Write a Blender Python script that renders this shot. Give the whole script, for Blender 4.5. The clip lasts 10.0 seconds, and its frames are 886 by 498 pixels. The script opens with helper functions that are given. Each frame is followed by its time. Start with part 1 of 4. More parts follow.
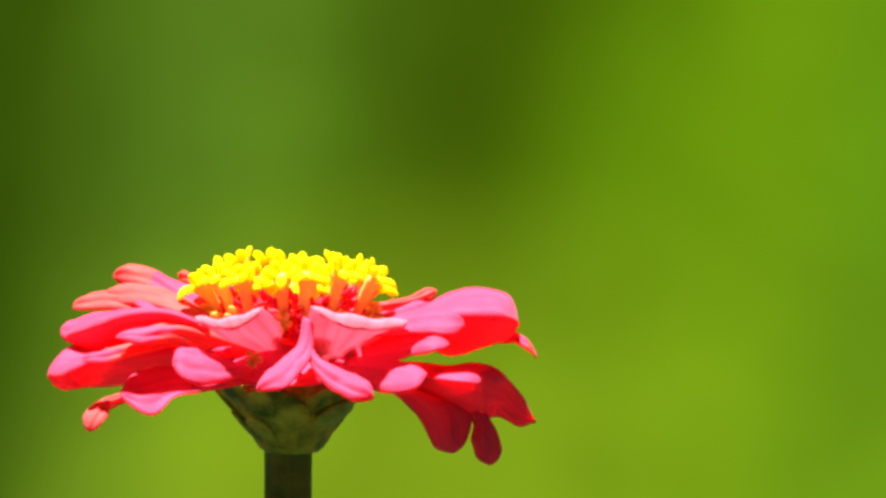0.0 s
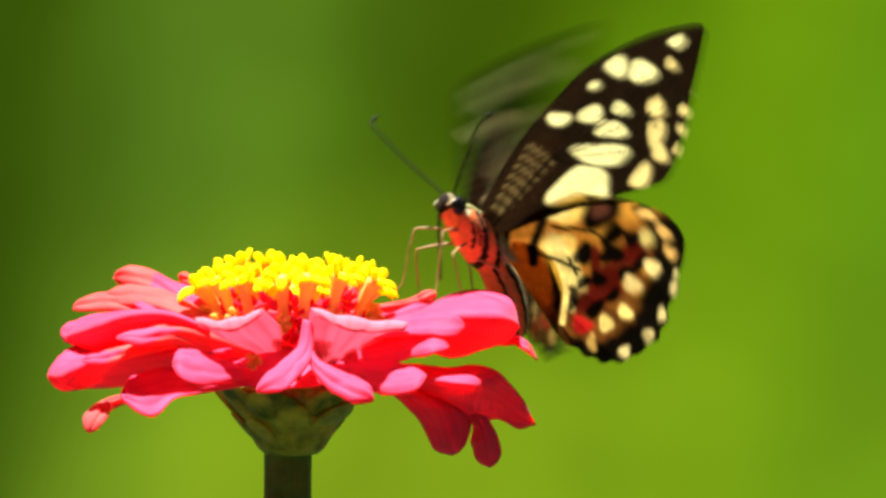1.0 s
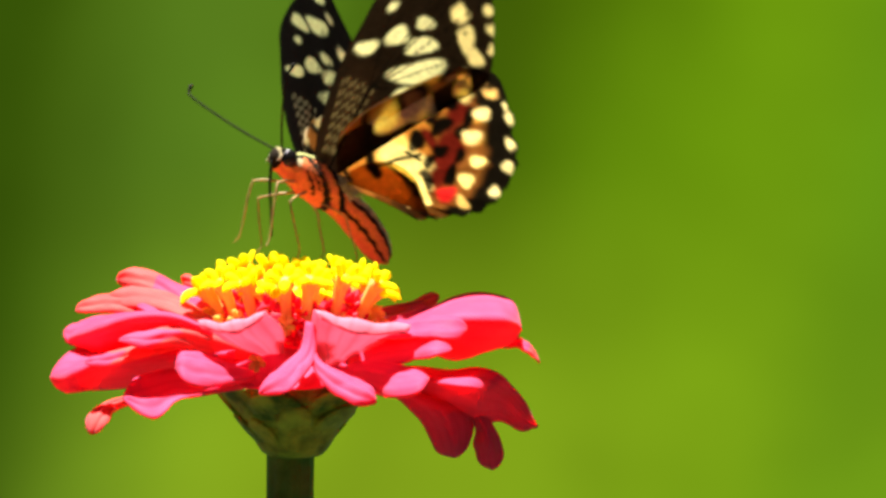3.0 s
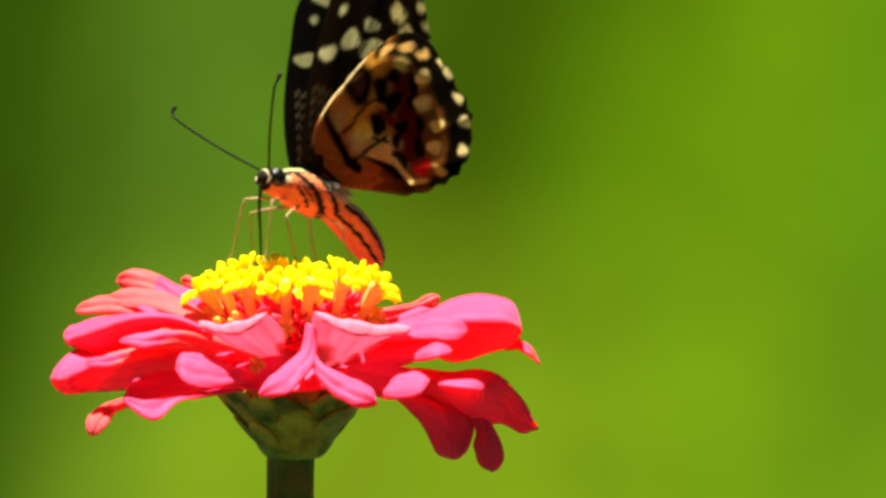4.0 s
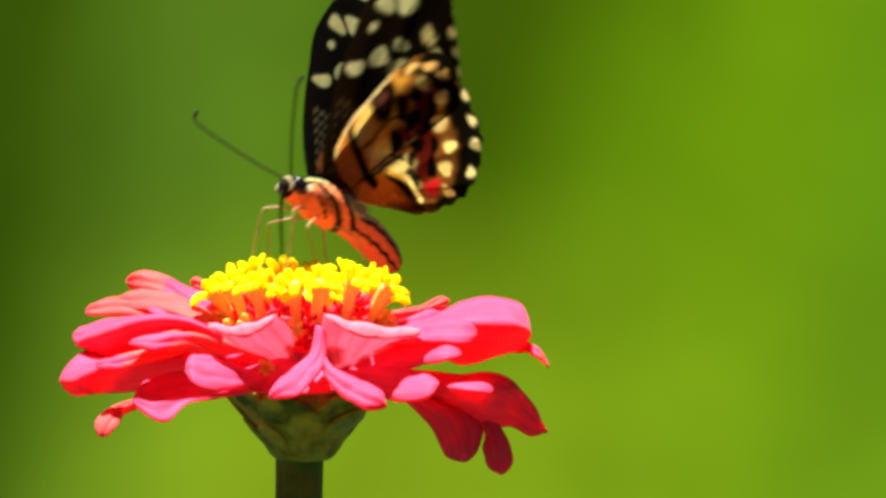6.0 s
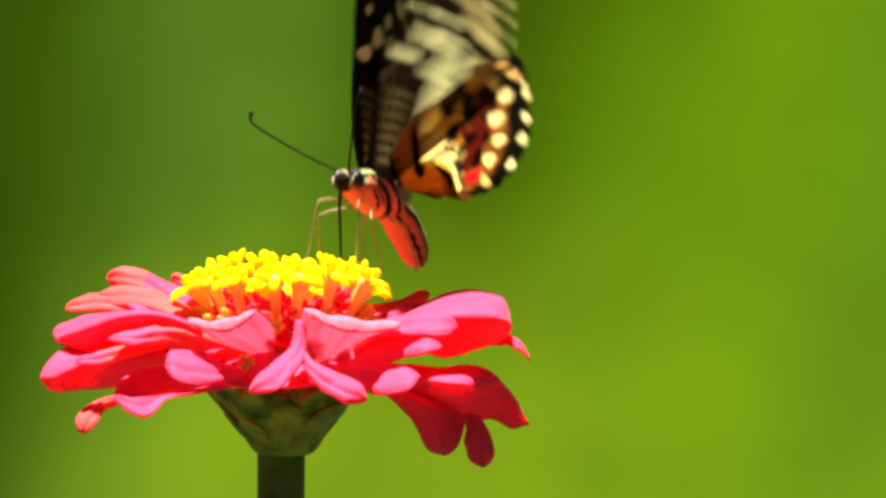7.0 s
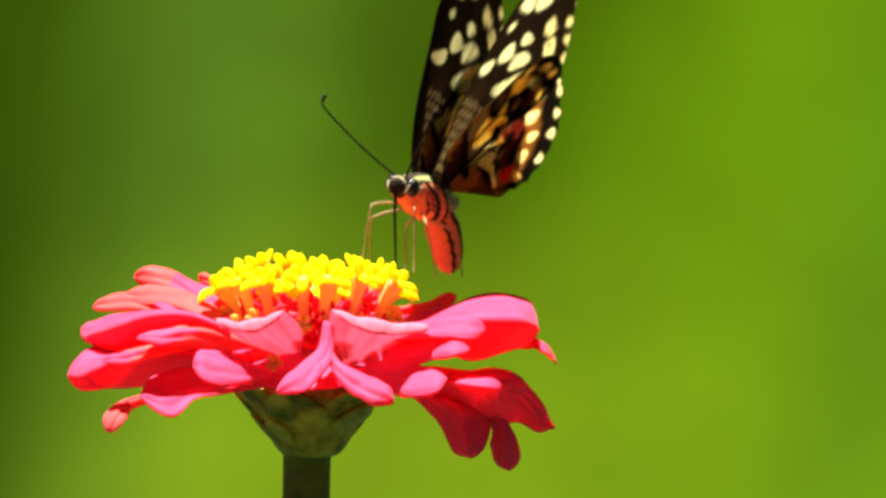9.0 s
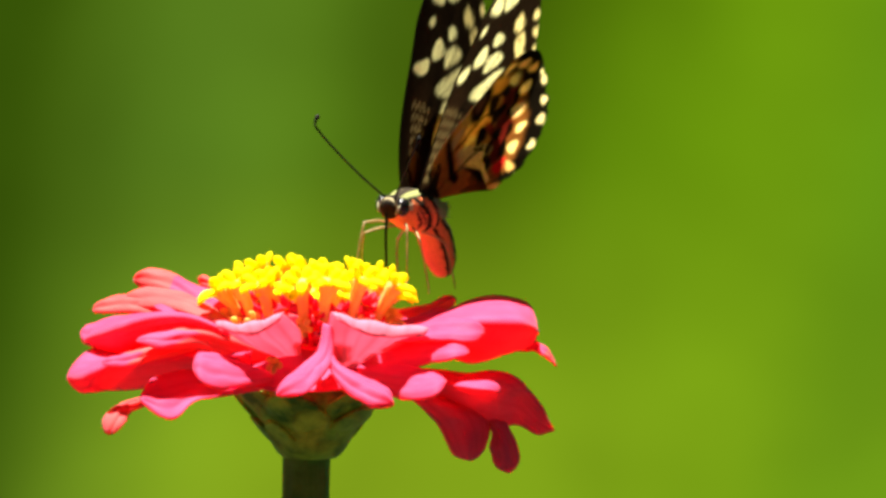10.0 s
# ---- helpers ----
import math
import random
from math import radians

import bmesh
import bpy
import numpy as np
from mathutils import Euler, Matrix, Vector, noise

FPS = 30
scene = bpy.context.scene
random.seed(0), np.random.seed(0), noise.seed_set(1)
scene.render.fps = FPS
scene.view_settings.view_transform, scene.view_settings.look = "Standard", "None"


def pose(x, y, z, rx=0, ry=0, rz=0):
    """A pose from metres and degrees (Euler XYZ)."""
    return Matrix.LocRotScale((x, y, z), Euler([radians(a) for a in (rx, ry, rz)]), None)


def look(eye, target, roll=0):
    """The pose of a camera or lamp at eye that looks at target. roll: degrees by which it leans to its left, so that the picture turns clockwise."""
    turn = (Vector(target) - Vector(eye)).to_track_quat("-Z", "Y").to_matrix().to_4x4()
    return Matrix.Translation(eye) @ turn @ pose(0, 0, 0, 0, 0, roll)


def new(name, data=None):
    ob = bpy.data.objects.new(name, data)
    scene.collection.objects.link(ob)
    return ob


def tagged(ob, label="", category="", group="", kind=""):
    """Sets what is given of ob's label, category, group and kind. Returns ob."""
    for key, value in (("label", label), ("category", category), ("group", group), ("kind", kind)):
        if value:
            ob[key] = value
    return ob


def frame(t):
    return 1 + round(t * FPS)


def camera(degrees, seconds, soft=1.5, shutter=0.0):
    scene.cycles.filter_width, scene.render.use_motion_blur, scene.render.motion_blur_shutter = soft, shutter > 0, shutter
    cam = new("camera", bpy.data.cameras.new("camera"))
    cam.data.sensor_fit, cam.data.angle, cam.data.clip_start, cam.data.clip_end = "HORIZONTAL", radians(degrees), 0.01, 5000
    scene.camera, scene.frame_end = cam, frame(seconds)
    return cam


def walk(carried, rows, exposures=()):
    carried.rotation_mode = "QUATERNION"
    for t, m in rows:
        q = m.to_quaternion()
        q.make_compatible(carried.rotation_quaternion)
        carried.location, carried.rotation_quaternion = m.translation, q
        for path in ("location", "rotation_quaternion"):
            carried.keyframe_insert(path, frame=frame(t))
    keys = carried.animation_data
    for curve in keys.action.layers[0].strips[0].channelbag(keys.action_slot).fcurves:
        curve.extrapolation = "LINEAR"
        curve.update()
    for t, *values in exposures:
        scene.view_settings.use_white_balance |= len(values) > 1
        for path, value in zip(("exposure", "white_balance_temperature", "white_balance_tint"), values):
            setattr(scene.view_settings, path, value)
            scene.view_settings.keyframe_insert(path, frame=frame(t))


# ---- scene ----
# One zinnia in a garden, seen through a long lens on a tripod, and a butterfly that comes to feed.
MM = 0.001
HEIGHT = 0.750            # height of the point that the lens is aimed at
FLOWER_AT = (-0.0215, 0.0, HEIGHT - 0.0168)

cam = camera(7.175, 10.0, soft=3.0, shutter=1.2)
EYE = (0.0, -0.99452, HEIGHT + 0.10453)
cam.data.dof.use_dof = True
cam.data.dof.focus_distance = 0.99
cam.data.dof.aperture_fstop = 30.0
VIEW = look(EYE, (0.0, 0.0, HEIGHT))
walk(cam, [(0.0, VIEW), (10.0, VIEW)])

# ---- light ----
world = bpy.data.worlds.new("world")
scene.world = world
world.use_nodes = True
wn = world.node_tree.nodes
sky = wn.new("ShaderNodeTexSky")
sky.sky_type, sky.sun_disc = "NISHITA", False
sky.sun_elevation, sky.sun_rotation = radians(79.6), radians(-40.6)
world.node_tree.links.new(sky.outputs[0], wn["Background"].inputs[0])
wn["Background"].inputs[1].default_value = 0.004
sun = new("sun", bpy.data.lights.new("sun", "SUN"))
sun.data.energy, sun.data.angle, sun.data.color = 5.0, radians(0.6), (1.0, 0.95, 0.86)
to_sun = Vector((-0.12, 0.14, 1.0)).normalized()
sun.matrix_world = look(tuple(to_sun * 5 + Vector((0, 0, HEIGHT))), (0, 0, HEIGHT))
scene.view_settings.exposure = 2.15


# ---- materials ----
def material(name):
    m = bpy.data.materials.new(name)
    m.use_nodes = True
    return m, m.node_tree.nodes, m.node_tree.links


def node(nodes, kind, **inputs):
    n = nodes.new(kind)
    for key, value in inputs.items():
        n.inputs[key.replace("_", " ")].default_value = value
    return n


def two_tone(nodes, links, low, high, scale, detail=6.0, position=(0.35, 0.65)):
    """A colour that drifts between two tones by noise of a given size."""
    coord = nodes.new("ShaderNodeTexCoord")
    tex = node(nodes, "ShaderNodeTexNoise", Scale=scale, Detail=detail, Roughness=0.6)
    ramp = nodes.new("ShaderNodeValToRGB")
    ramp.color_ramp.elements[0].position, ramp.color_ramp.elements[1].position = position
    ramp.color_ramp.elements[0].color, ramp.color_ramp.elements[1].color = (*low, 1), (*high, 1)
    links.new(coord.outputs["Object"], tex.inputs["Vector"])
    links.new(tex.outputs["Fac"], ramp.inputs["Fac"])
    return ramp.outputs["Color"], tex.outputs["Fac"]


def living(name, low, high, through_colour, scale, thin=0.4, rough=0.5, bump=0.15, gloss=0.35, fine=4.0):
    """A plant surface: two tones, fine relief, and light that passes through it."""
    m, nodes, links = material(name)
    bsdf = nodes["Principled BSDF"]
    colour, value = two_tone(nodes, links, low, high, scale)
    links.new(colour, bsdf.inputs["Base Color"])
    bsdf.inputs["Roughness"].default_value = rough
    bsdf.inputs["Specular IOR Level"].default_value = gloss
    coord = nodes.new("ShaderNodeTexCoord")
    grain = node(nodes, "ShaderNodeTexNoise", Scale=scale * fine, Detail=4.0)
    links.new(coord.outputs["Object"], grain.inputs["Vector"])
    relief = node(nodes, "ShaderNodeBump", Strength=bump, Distance=0.0004)
    links.new(grain.outputs["Fac"], relief.inputs["Height"])
    links.new(relief.outputs["Normal"], bsdf.inputs["Normal"])
    if thin:
        glow = node(nodes, "ShaderNodeBsdfTranslucent", Color=(*through_colour, 1))
        mix = node(nodes, "ShaderNodeMixShader", Fac=thin)
        links.new(bsdf.outputs[0], mix.inputs[1])
        links.new(glow.outputs[0], mix.inputs[2])
        links.new(mix.outputs[0], nodes["Material Output"].inputs["Surface"])
    return m


def patterned(name, thin=0.0, rough=0.55, gloss=0.3, scale=900.0, passing=(1.0, 1.0, 1.0), bump=0.2):
    """A surface whose pattern is stored with the mesh (scales of a wing, stripes of a body)."""
    m, nodes, links = material(name)
    bsdf = nodes["Principled BSDF"]
    tint = nodes.new("ShaderNodeAttribute")
    tint.attribute_name = "pattern"
    coord = nodes.new("ShaderNodeTexCoord")
    grain = node(nodes, "ShaderNodeTexNoise", Scale=scale, Detail=3.0)
    links.new(coord.outputs["Object"], grain.inputs["Vector"])
    level = node(nodes, "ShaderNodeMapRange", From_Min=0.25, From_Max=0.75, To_Min=0.78, To_Max=1.15)
    links.new(grain.outputs["Fac"], level.inputs["Value"])
    shade = nodes.new("ShaderNodeVectorMath")
    shade.operation = "SCALE"
    links.new(tint.outputs["Color"], shade.inputs[0])
    links.new(level.outputs[0], shade.inputs["Scale"])
    links.new(shade.outputs[0], bsdf.inputs["Base Color"])
    bsdf.inputs["Roughness"].default_value = rough
    bsdf.inputs["Specular IOR Level"].default_value = gloss
    relief = node(nodes, "ShaderNodeBump", Strength=bump, Distance=0.0002)
    links.new(grain.outputs["Fac"], relief.inputs["Height"])
    links.new(relief.outputs["Normal"], bsdf.inputs["Normal"])
    if thin:
        glow = nodes.new("ShaderNodeBsdfTranslucent")
        warm = nodes.new("ShaderNodeVectorMath")
        warm.operation = "MULTIPLY"
        warm.inputs[1].default_value = passing
        half = nodes.new("ShaderNodeVectorMath")       # each of the two skins takes half of the tint
        half.operation = "POWER"
        half.inputs[1].default_value = (0.5, 0.5, 0.5)
        links.new(shade.outputs[0], half.inputs[0])
        links.new(half.outputs[0], warm.inputs[0])
        links.new(warm.outputs[0], glow.inputs["Color"])
        mix = node(nodes, "ShaderNodeMixShader", Fac=thin)
        links.new(bsdf.outputs[0], mix.inputs[1])
        links.new(glow.outputs[0], mix.inputs[2])
        links.new(mix.outputs[0], nodes["Material Output"].inputs["Surface"])
    return m


def petal_skin(name, low, high, through_colour, thin, vein_shade):
    """A ray petal's skin: two tones, veins along it with their groove shade painted in, a velvety bloom, and light that
    passes through it.
    """
    m = living(name, low, high, through_colour, 160.0, thin, 0.55, 0.12, 0.06)
    nodes, links = m.node_tree.nodes, m.node_tree.links
    bsdf = nodes["Principled BSDF"]
    bsdf.inputs["Sheen Weight"].default_value = 0.30
    bsdf.inputs["Sheen Tint"].default_value = (1.0, 0.50, 0.72, 1.0)
    bsdf.inputs["Sheen Roughness"].default_value = 0.45
    tone = bsdf.inputs["Base Color"].links[0].from_socket
    across = nodes.new("ShaderNodeAttribute")
    across.attribute_name = "across"
    rib = nodes.new("ShaderNodeMath")
    rib.operation, rib.inputs[1].default_value = "MULTIPLY", 17.0
    wave = nodes.new("ShaderNodeMath")
    wave.operation = "SINE"
    # veins and the shade in their grooves, both darkened into the colour
    keep = node(nodes, "ShaderNodeMapRange", From_Min=-1.0, From_Max=-0.2, To_Min=1.0 - vein_shade, To_Max=1.0)
    shade = nodes.new("ShaderNodeVectorMath")
    shade.operation = "SCALE"
    links.new(across.outputs["Fac"], rib.inputs[0])
    links.new(rib.outputs[0], wave.inputs[0])
    links.new(wave.outputs[0], keep.inputs["Value"])
    links.new(tone, shade.inputs[0])
    links.new(keep.outputs[0], shade.inputs["Scale"])
    links.new(shade.outputs[0], bsdf.inputs["Base Color"])
    if name == "petal_pale":
        glow = next(n for n in nodes if n.type == "BSDF_TRANSLUCENT")
        tint = nodes.new("ShaderNodeVectorMath")
        tint.operation = "SCALE"
        tint.inputs[0].default_value = through_colour
        links.new(keep.outputs[0], tint.inputs["Scale"])
        links.new(tint.outputs[0], glow.inputs["Color"])
    return m


PETAL_TOP = petal_skin("petal_pink", (0.95, 0.112, 0.295), (0.97, 0.165, 0.39), (0.99, 0.000, 0.024), 0.66, 0.14)
PETAL_UNDER = petal_skin("petal_salmon", (0.94, 0.160, 0.165), (0.96, 0.240, 0.230), (0.99, 0.000, 0.020), 0.64, 0.14)
PETAL_PALE = petal_skin("petal_pale", (0.92, 0.270, 0.40), (0.94, 0.350, 0.48), (0.98, 0.260, 0.350), 0.62, 0.17)
FLORET = living("floret_yellow", (0.93, 0.80, 0.004), (0.95, 0.86, 0.006), (0.98, 0.88, 0.003), 400.0, 0.45, 0.75, 0.1, 0.05)
TUBE = living("floret_orange", (0.93, 0.56, 0.12), (0.95, 0.66, 0.20), (0.98, 0.62, 0.11), 300.0, 0.5, 0.7, 0.1, 0.08)
PALEA = living("palea_crimson", (0.80, 0.010, 0.04), (0.92, 0.03, 0.08), (0.95, 0.02, 0.06), 700.0, 0.5, 0.45, 0.3)
BRACT = living("bract_green", (0.045, 0.125, 0.006), (0.40, 0.58, 0.045), (0.1, 0.2, 0.02), 190.0, 0.0, 0.6, 0.6, 0.2)
STEM = living("stem_green", (0.036, 0.130, 0.012), (0.10, 0.26, 0.030), (0, 0, 0), 130.0, 0.0, 0.6, 0.35, 0.2)
WING = patterned("wing_scales", 0.81, 0.85, 0.04, 1500.0, (1.0, 0.95, 0.77))
BODY = patterned("body_scales", 0.0, 0.85, 0.05, 2400.0, bump=0.8)
BLACK = living("black_horn", (0.006, 0.006, 0.005), (0.014, 0.012, 0.009), (0, 0, 0), 900.0, 0.0, 0.6, 0.1, 0.08)
TAN = living("leg_tan", (0.22, 0.13, 0.045), (0.36, 0.23, 0.09), (0, 0, 0), 900.0, 0.0, 0.5, 0.2)
EYE_BLACK = living("eye_black", (0.006, 0.005, 0.005), (0.012, 0.01, 0.01), (0, 0, 0), 3000.0, 0.0, 0.25, 0.1, 0.3)


# ---- mesh helpers ----
def finish(name, verts, faces, mats, parent, label="", slots=None, colours=None, smooth=True):
    me = bpy.data.meshes.new(name)
    me.from_pydata([tuple(v) for v in verts], [], faces)
    for mat in mats:
        me.materials.append(mat)
    if slots is not None:
        me.polygons.foreach_set("material_index", slots)
    if smooth:
        me.polygons.foreach_set("use_smooth", [True] * len(me.polygons))
    if colours is not None:
        layer = me.color_attributes.new("pattern", "FLOAT_COLOR", "POINT")
        layer.data.foreach_set("color", np.column_stack([colours, np.ones(len(colours))]).astype(np.float32).ravel())
    me.update()
    ob = new(name, me)
    ob.parent = parent
    return tagged(ob, label) if label else ob


def shell(name, grid, thick, mats, parent, label="", colours=None):
    """A thin solid from a grid of points (rows x columns x 3): an upper and a lower skin and a rim."""
    nu, nv, _ = grid.shape
    du, dv = np.gradient(grid, axis=0), np.gradient(grid, axis=1)
    nrm = np.cross(du, dv)
    length = np.linalg.norm(nrm, axis=2, keepdims=True)
    nrm = nrm / np.maximum(length, 1e-12)
    verts = np.concatenate([(grid + nrm * thick / 2).reshape(-1, 3), (grid - nrm * thick / 2).reshape(-1, 3)])
    n = nu * nv
    i, j = np.meshgrid(np.arange(nu - 1), np.arange(nv - 1), indexing="ij")
    a = (i * nv + j).ravel()
    top = np.stack([a, a + nv, a + nv + 1, a + 1], 1)
    low = np.stack([a + n, a + 1 + n, a + nv + 1 + n, a + nv + n], 1)
    ring = [k for k in range(nv)] + [r * nv + nv - 1 for r in range(1, nu)] + \
           [(nu - 1) * nv + k for k in range(nv - 2, -1, -1)] + [r * nv for r in range(nu - 2, 0, -1)]
    rim = [(ring[k], ring[(k + 1) % len(ring)], ring[(k + 1) % len(ring)] + n, ring[k] + n) for k in range(len(ring))]
    faces = top.tolist() + low.tolist() + rim
    slots = [0] * len(top) + [min(1, len(mats) - 1)] * (len(low) + len(rim))
    return finish(name, verts, faces, mats, parent, label, slots, colours)


def tube(name, path, radii, mat, parent, label="", sides=10, colour=None, flutes=0.0):
    """A tapering round body along a path; colour(s, turn) paints its pattern."""
    path = np.array(path, float)
    radii = np.array(radii, float)
    k = len(path)
    tan = np.gradient(path, axis=0)
    tan /= np.linalg.norm(tan, axis=1, keepdims=True)
    ref = np.array([0.0, 0.0, 1.0]) if abs(tan[:, 2]).mean() < 0.75 else np.array([0.0, 1.0, 0.0])
    side = np.cross(tan, ref)
    side /= np.linalg.norm(side, axis=1, keepdims=True)
    up = np.cross(side, tan)
    turn = np.linspace(0, 2 * np.pi, sides, endpoint=False)
    ring = path[:, None] + radii[:, None, None] * (1 + flutes * np.cos(turn * 12 + 0.7 * np.sin(turn * 3)))[None, :, None] * (np.cos(turn)[None, :, None] * side[:, None] + np.sin(turn)[None, :, None] * up[:, None])
    verts = np.concatenate([ring.reshape(-1, 3), path[:1], path[-1:]])
    faces = [(r * sides + c, r * sides + (c + 1) % sides, (r + 1) * sides + (c + 1) % sides, (r + 1) * sides + c) for r in range(k - 1) for c in range(sides)]
    faces += [(k * sides, (c + 1) % sides, c) for c in range(sides)]
    faces += [(k * sides + 1, (k - 1) * sides + c, (k - 1) * sides + (c + 1) % sides) for c in range(sides)]
    colours = None
    if colour:
        s = np.repeat(np.linspace(0, 1, k), sides)
        rgb = [colour(a, b) for a, b in zip(s, np.tile(turn, k))]
        colours = np.array(rgb + [colour(0, 0), colour(1, 0)])
    return finish(name, verts, faces, [mat], parent, label, None, colours)


def smooth_path(points, steps):
    """A smooth line through a few points (Catmull-Rom)."""
    p = np.array(points, float)
    p = np.concatenate([[2 * p[0] - p[1]], p, [2 * p[-1] - p[-2]]])
    out = []
    seg = len(p) - 3
    for q in np.linspace(0, seg, steps):
        i = min(int(q), seg - 1)
        f = q - i
        a, b, c, d = p[i:i + 4]
        out.append(0.5 * (2 * b + (c - a) * f + (2 * a - 5 * b + 4 * c - d) * f * f + (3 * b - a - 3 * c + d) * f ** 3))
    return np.array(out)


def step(a, b, x):
    t = np.clip((np.asarray(x, float) - a) / (b - a), 0, 1)
    return t * t * (3 - 2 * t)


# ---- ground and distance ----
def ground():
    n = 60
    rnd = random.Random(3)
    xs = [math.copysign(abs(q) ** 3, q) * 400 for q in np.linspace(-1, 1, n)]
    verts = [(x, y + 1.0, 0.02 * noise.noise((x * 0.7, y * 0.7, 0)) - 0.002 * rnd.random()) for y in xs for x in xs]
    faces = [(r * n + c, r * n + c + 1, (r + 1) * n + c + 1, (r + 1) * n + c) for r in range(n - 1) for c in range(n - 1)]
    # near-black colour stands in for plant shade and throws little light upward
    m = living("garden_bed_shaded", (0.004, 0.006, 0.002), (0.010, 0.013, 0.004), (0, 0, 0), 3.0, 0.0, 0.8, 0.5)
    ob = finish("ground", verts, faces, [m], None)
    return tagged(ob, "unseen ground of a garden bed, its colour darkened for plant shade", "ground", kind="structure")


def backdrop():
    """The far side of the garden, wholly out of focus: soft upright bands of light and dark foliage, painted on a sheet
    that glows.
    """
    m, nodes, links = material("far_foliage_glow")
    coord = nodes.new("ShaderNodeTexCoord")
    sep = nodes.new("ShaderNodeSeparateXYZ")
    links.new(coord.outputs["Object"], sep.inputs[0])
    warp = node(nodes, "ShaderNodeTexNoise", Scale=3.2, Detail=1.0)
    links.new(coord.outputs["Object"], warp.inputs["Vector"])
    lean = nodes.new("ShaderNodeMath")
    lean.operation = "MULTIPLY_ADD"
    lean.inputs[1].default_value = -0.22
    links.new(sep.outputs["Z"], lean.inputs[0])
    links.new(sep.outputs["X"], lean.inputs[2])
    bend = nodes.new("ShaderNodeMath")
    bend.operation = "MULTIPLY_ADD"
    bend.inputs[1].default_value = 0.05
    links.new(warp.outputs["Fac"], bend.inputs[0])
    links.new(lean.outputs[0], bend.inputs[2])
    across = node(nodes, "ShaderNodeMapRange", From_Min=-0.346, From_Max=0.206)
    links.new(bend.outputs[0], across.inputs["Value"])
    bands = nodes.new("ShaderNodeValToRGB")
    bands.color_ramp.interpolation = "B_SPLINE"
    # sunlit and shaded foliage are put into these tones
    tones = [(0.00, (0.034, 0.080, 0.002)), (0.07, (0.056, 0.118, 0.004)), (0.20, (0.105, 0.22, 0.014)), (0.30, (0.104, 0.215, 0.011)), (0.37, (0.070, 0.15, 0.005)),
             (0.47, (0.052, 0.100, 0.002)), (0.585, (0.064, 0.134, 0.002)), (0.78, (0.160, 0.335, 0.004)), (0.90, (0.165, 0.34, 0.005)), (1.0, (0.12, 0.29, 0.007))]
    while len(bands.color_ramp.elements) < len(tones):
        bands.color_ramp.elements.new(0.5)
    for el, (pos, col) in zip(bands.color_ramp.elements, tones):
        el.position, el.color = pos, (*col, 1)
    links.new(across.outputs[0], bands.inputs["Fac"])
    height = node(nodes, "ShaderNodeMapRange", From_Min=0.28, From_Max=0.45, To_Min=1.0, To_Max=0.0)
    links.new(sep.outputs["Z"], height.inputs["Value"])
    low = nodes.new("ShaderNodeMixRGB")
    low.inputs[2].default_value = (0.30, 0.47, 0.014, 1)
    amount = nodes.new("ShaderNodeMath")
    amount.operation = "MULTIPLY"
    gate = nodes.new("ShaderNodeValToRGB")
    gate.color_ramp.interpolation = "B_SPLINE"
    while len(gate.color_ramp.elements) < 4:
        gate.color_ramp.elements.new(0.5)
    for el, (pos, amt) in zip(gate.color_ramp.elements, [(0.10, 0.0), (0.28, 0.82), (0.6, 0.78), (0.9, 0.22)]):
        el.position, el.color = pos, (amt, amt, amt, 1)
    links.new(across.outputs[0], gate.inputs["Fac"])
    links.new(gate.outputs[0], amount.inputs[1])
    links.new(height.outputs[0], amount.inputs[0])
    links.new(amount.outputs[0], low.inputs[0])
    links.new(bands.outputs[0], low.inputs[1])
    clumps = node(nodes, "ShaderNodeTexNoise", Scale=9.0, Detail=2.0)
    links.new(coord.outputs["Object"], clumps.inputs["Vector"])
    level = node(nodes, "ShaderNodeMapRange", From_Min=0.3, From_Max=0.7, To_Min=0.86, To_Max=1.12)
    links.new(clumps.outputs["Fac"], level.inputs["Value"])
    uneven = nodes.new("ShaderNodeVectorMath")
    uneven.operation = "SCALE"
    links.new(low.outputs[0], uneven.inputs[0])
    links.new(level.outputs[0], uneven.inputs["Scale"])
    # the sheet gives off its colours itself; no lamp lights it
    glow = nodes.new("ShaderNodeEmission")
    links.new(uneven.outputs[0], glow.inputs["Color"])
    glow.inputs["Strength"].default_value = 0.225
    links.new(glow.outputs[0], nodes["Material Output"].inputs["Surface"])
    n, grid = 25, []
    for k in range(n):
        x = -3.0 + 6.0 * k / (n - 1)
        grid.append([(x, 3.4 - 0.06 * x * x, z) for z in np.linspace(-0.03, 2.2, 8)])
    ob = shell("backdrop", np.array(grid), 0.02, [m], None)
    return tagged(ob, "glowing sheet painted as far garden foliage in soft bands of green, wholly out of focus", "background", kind="structure")


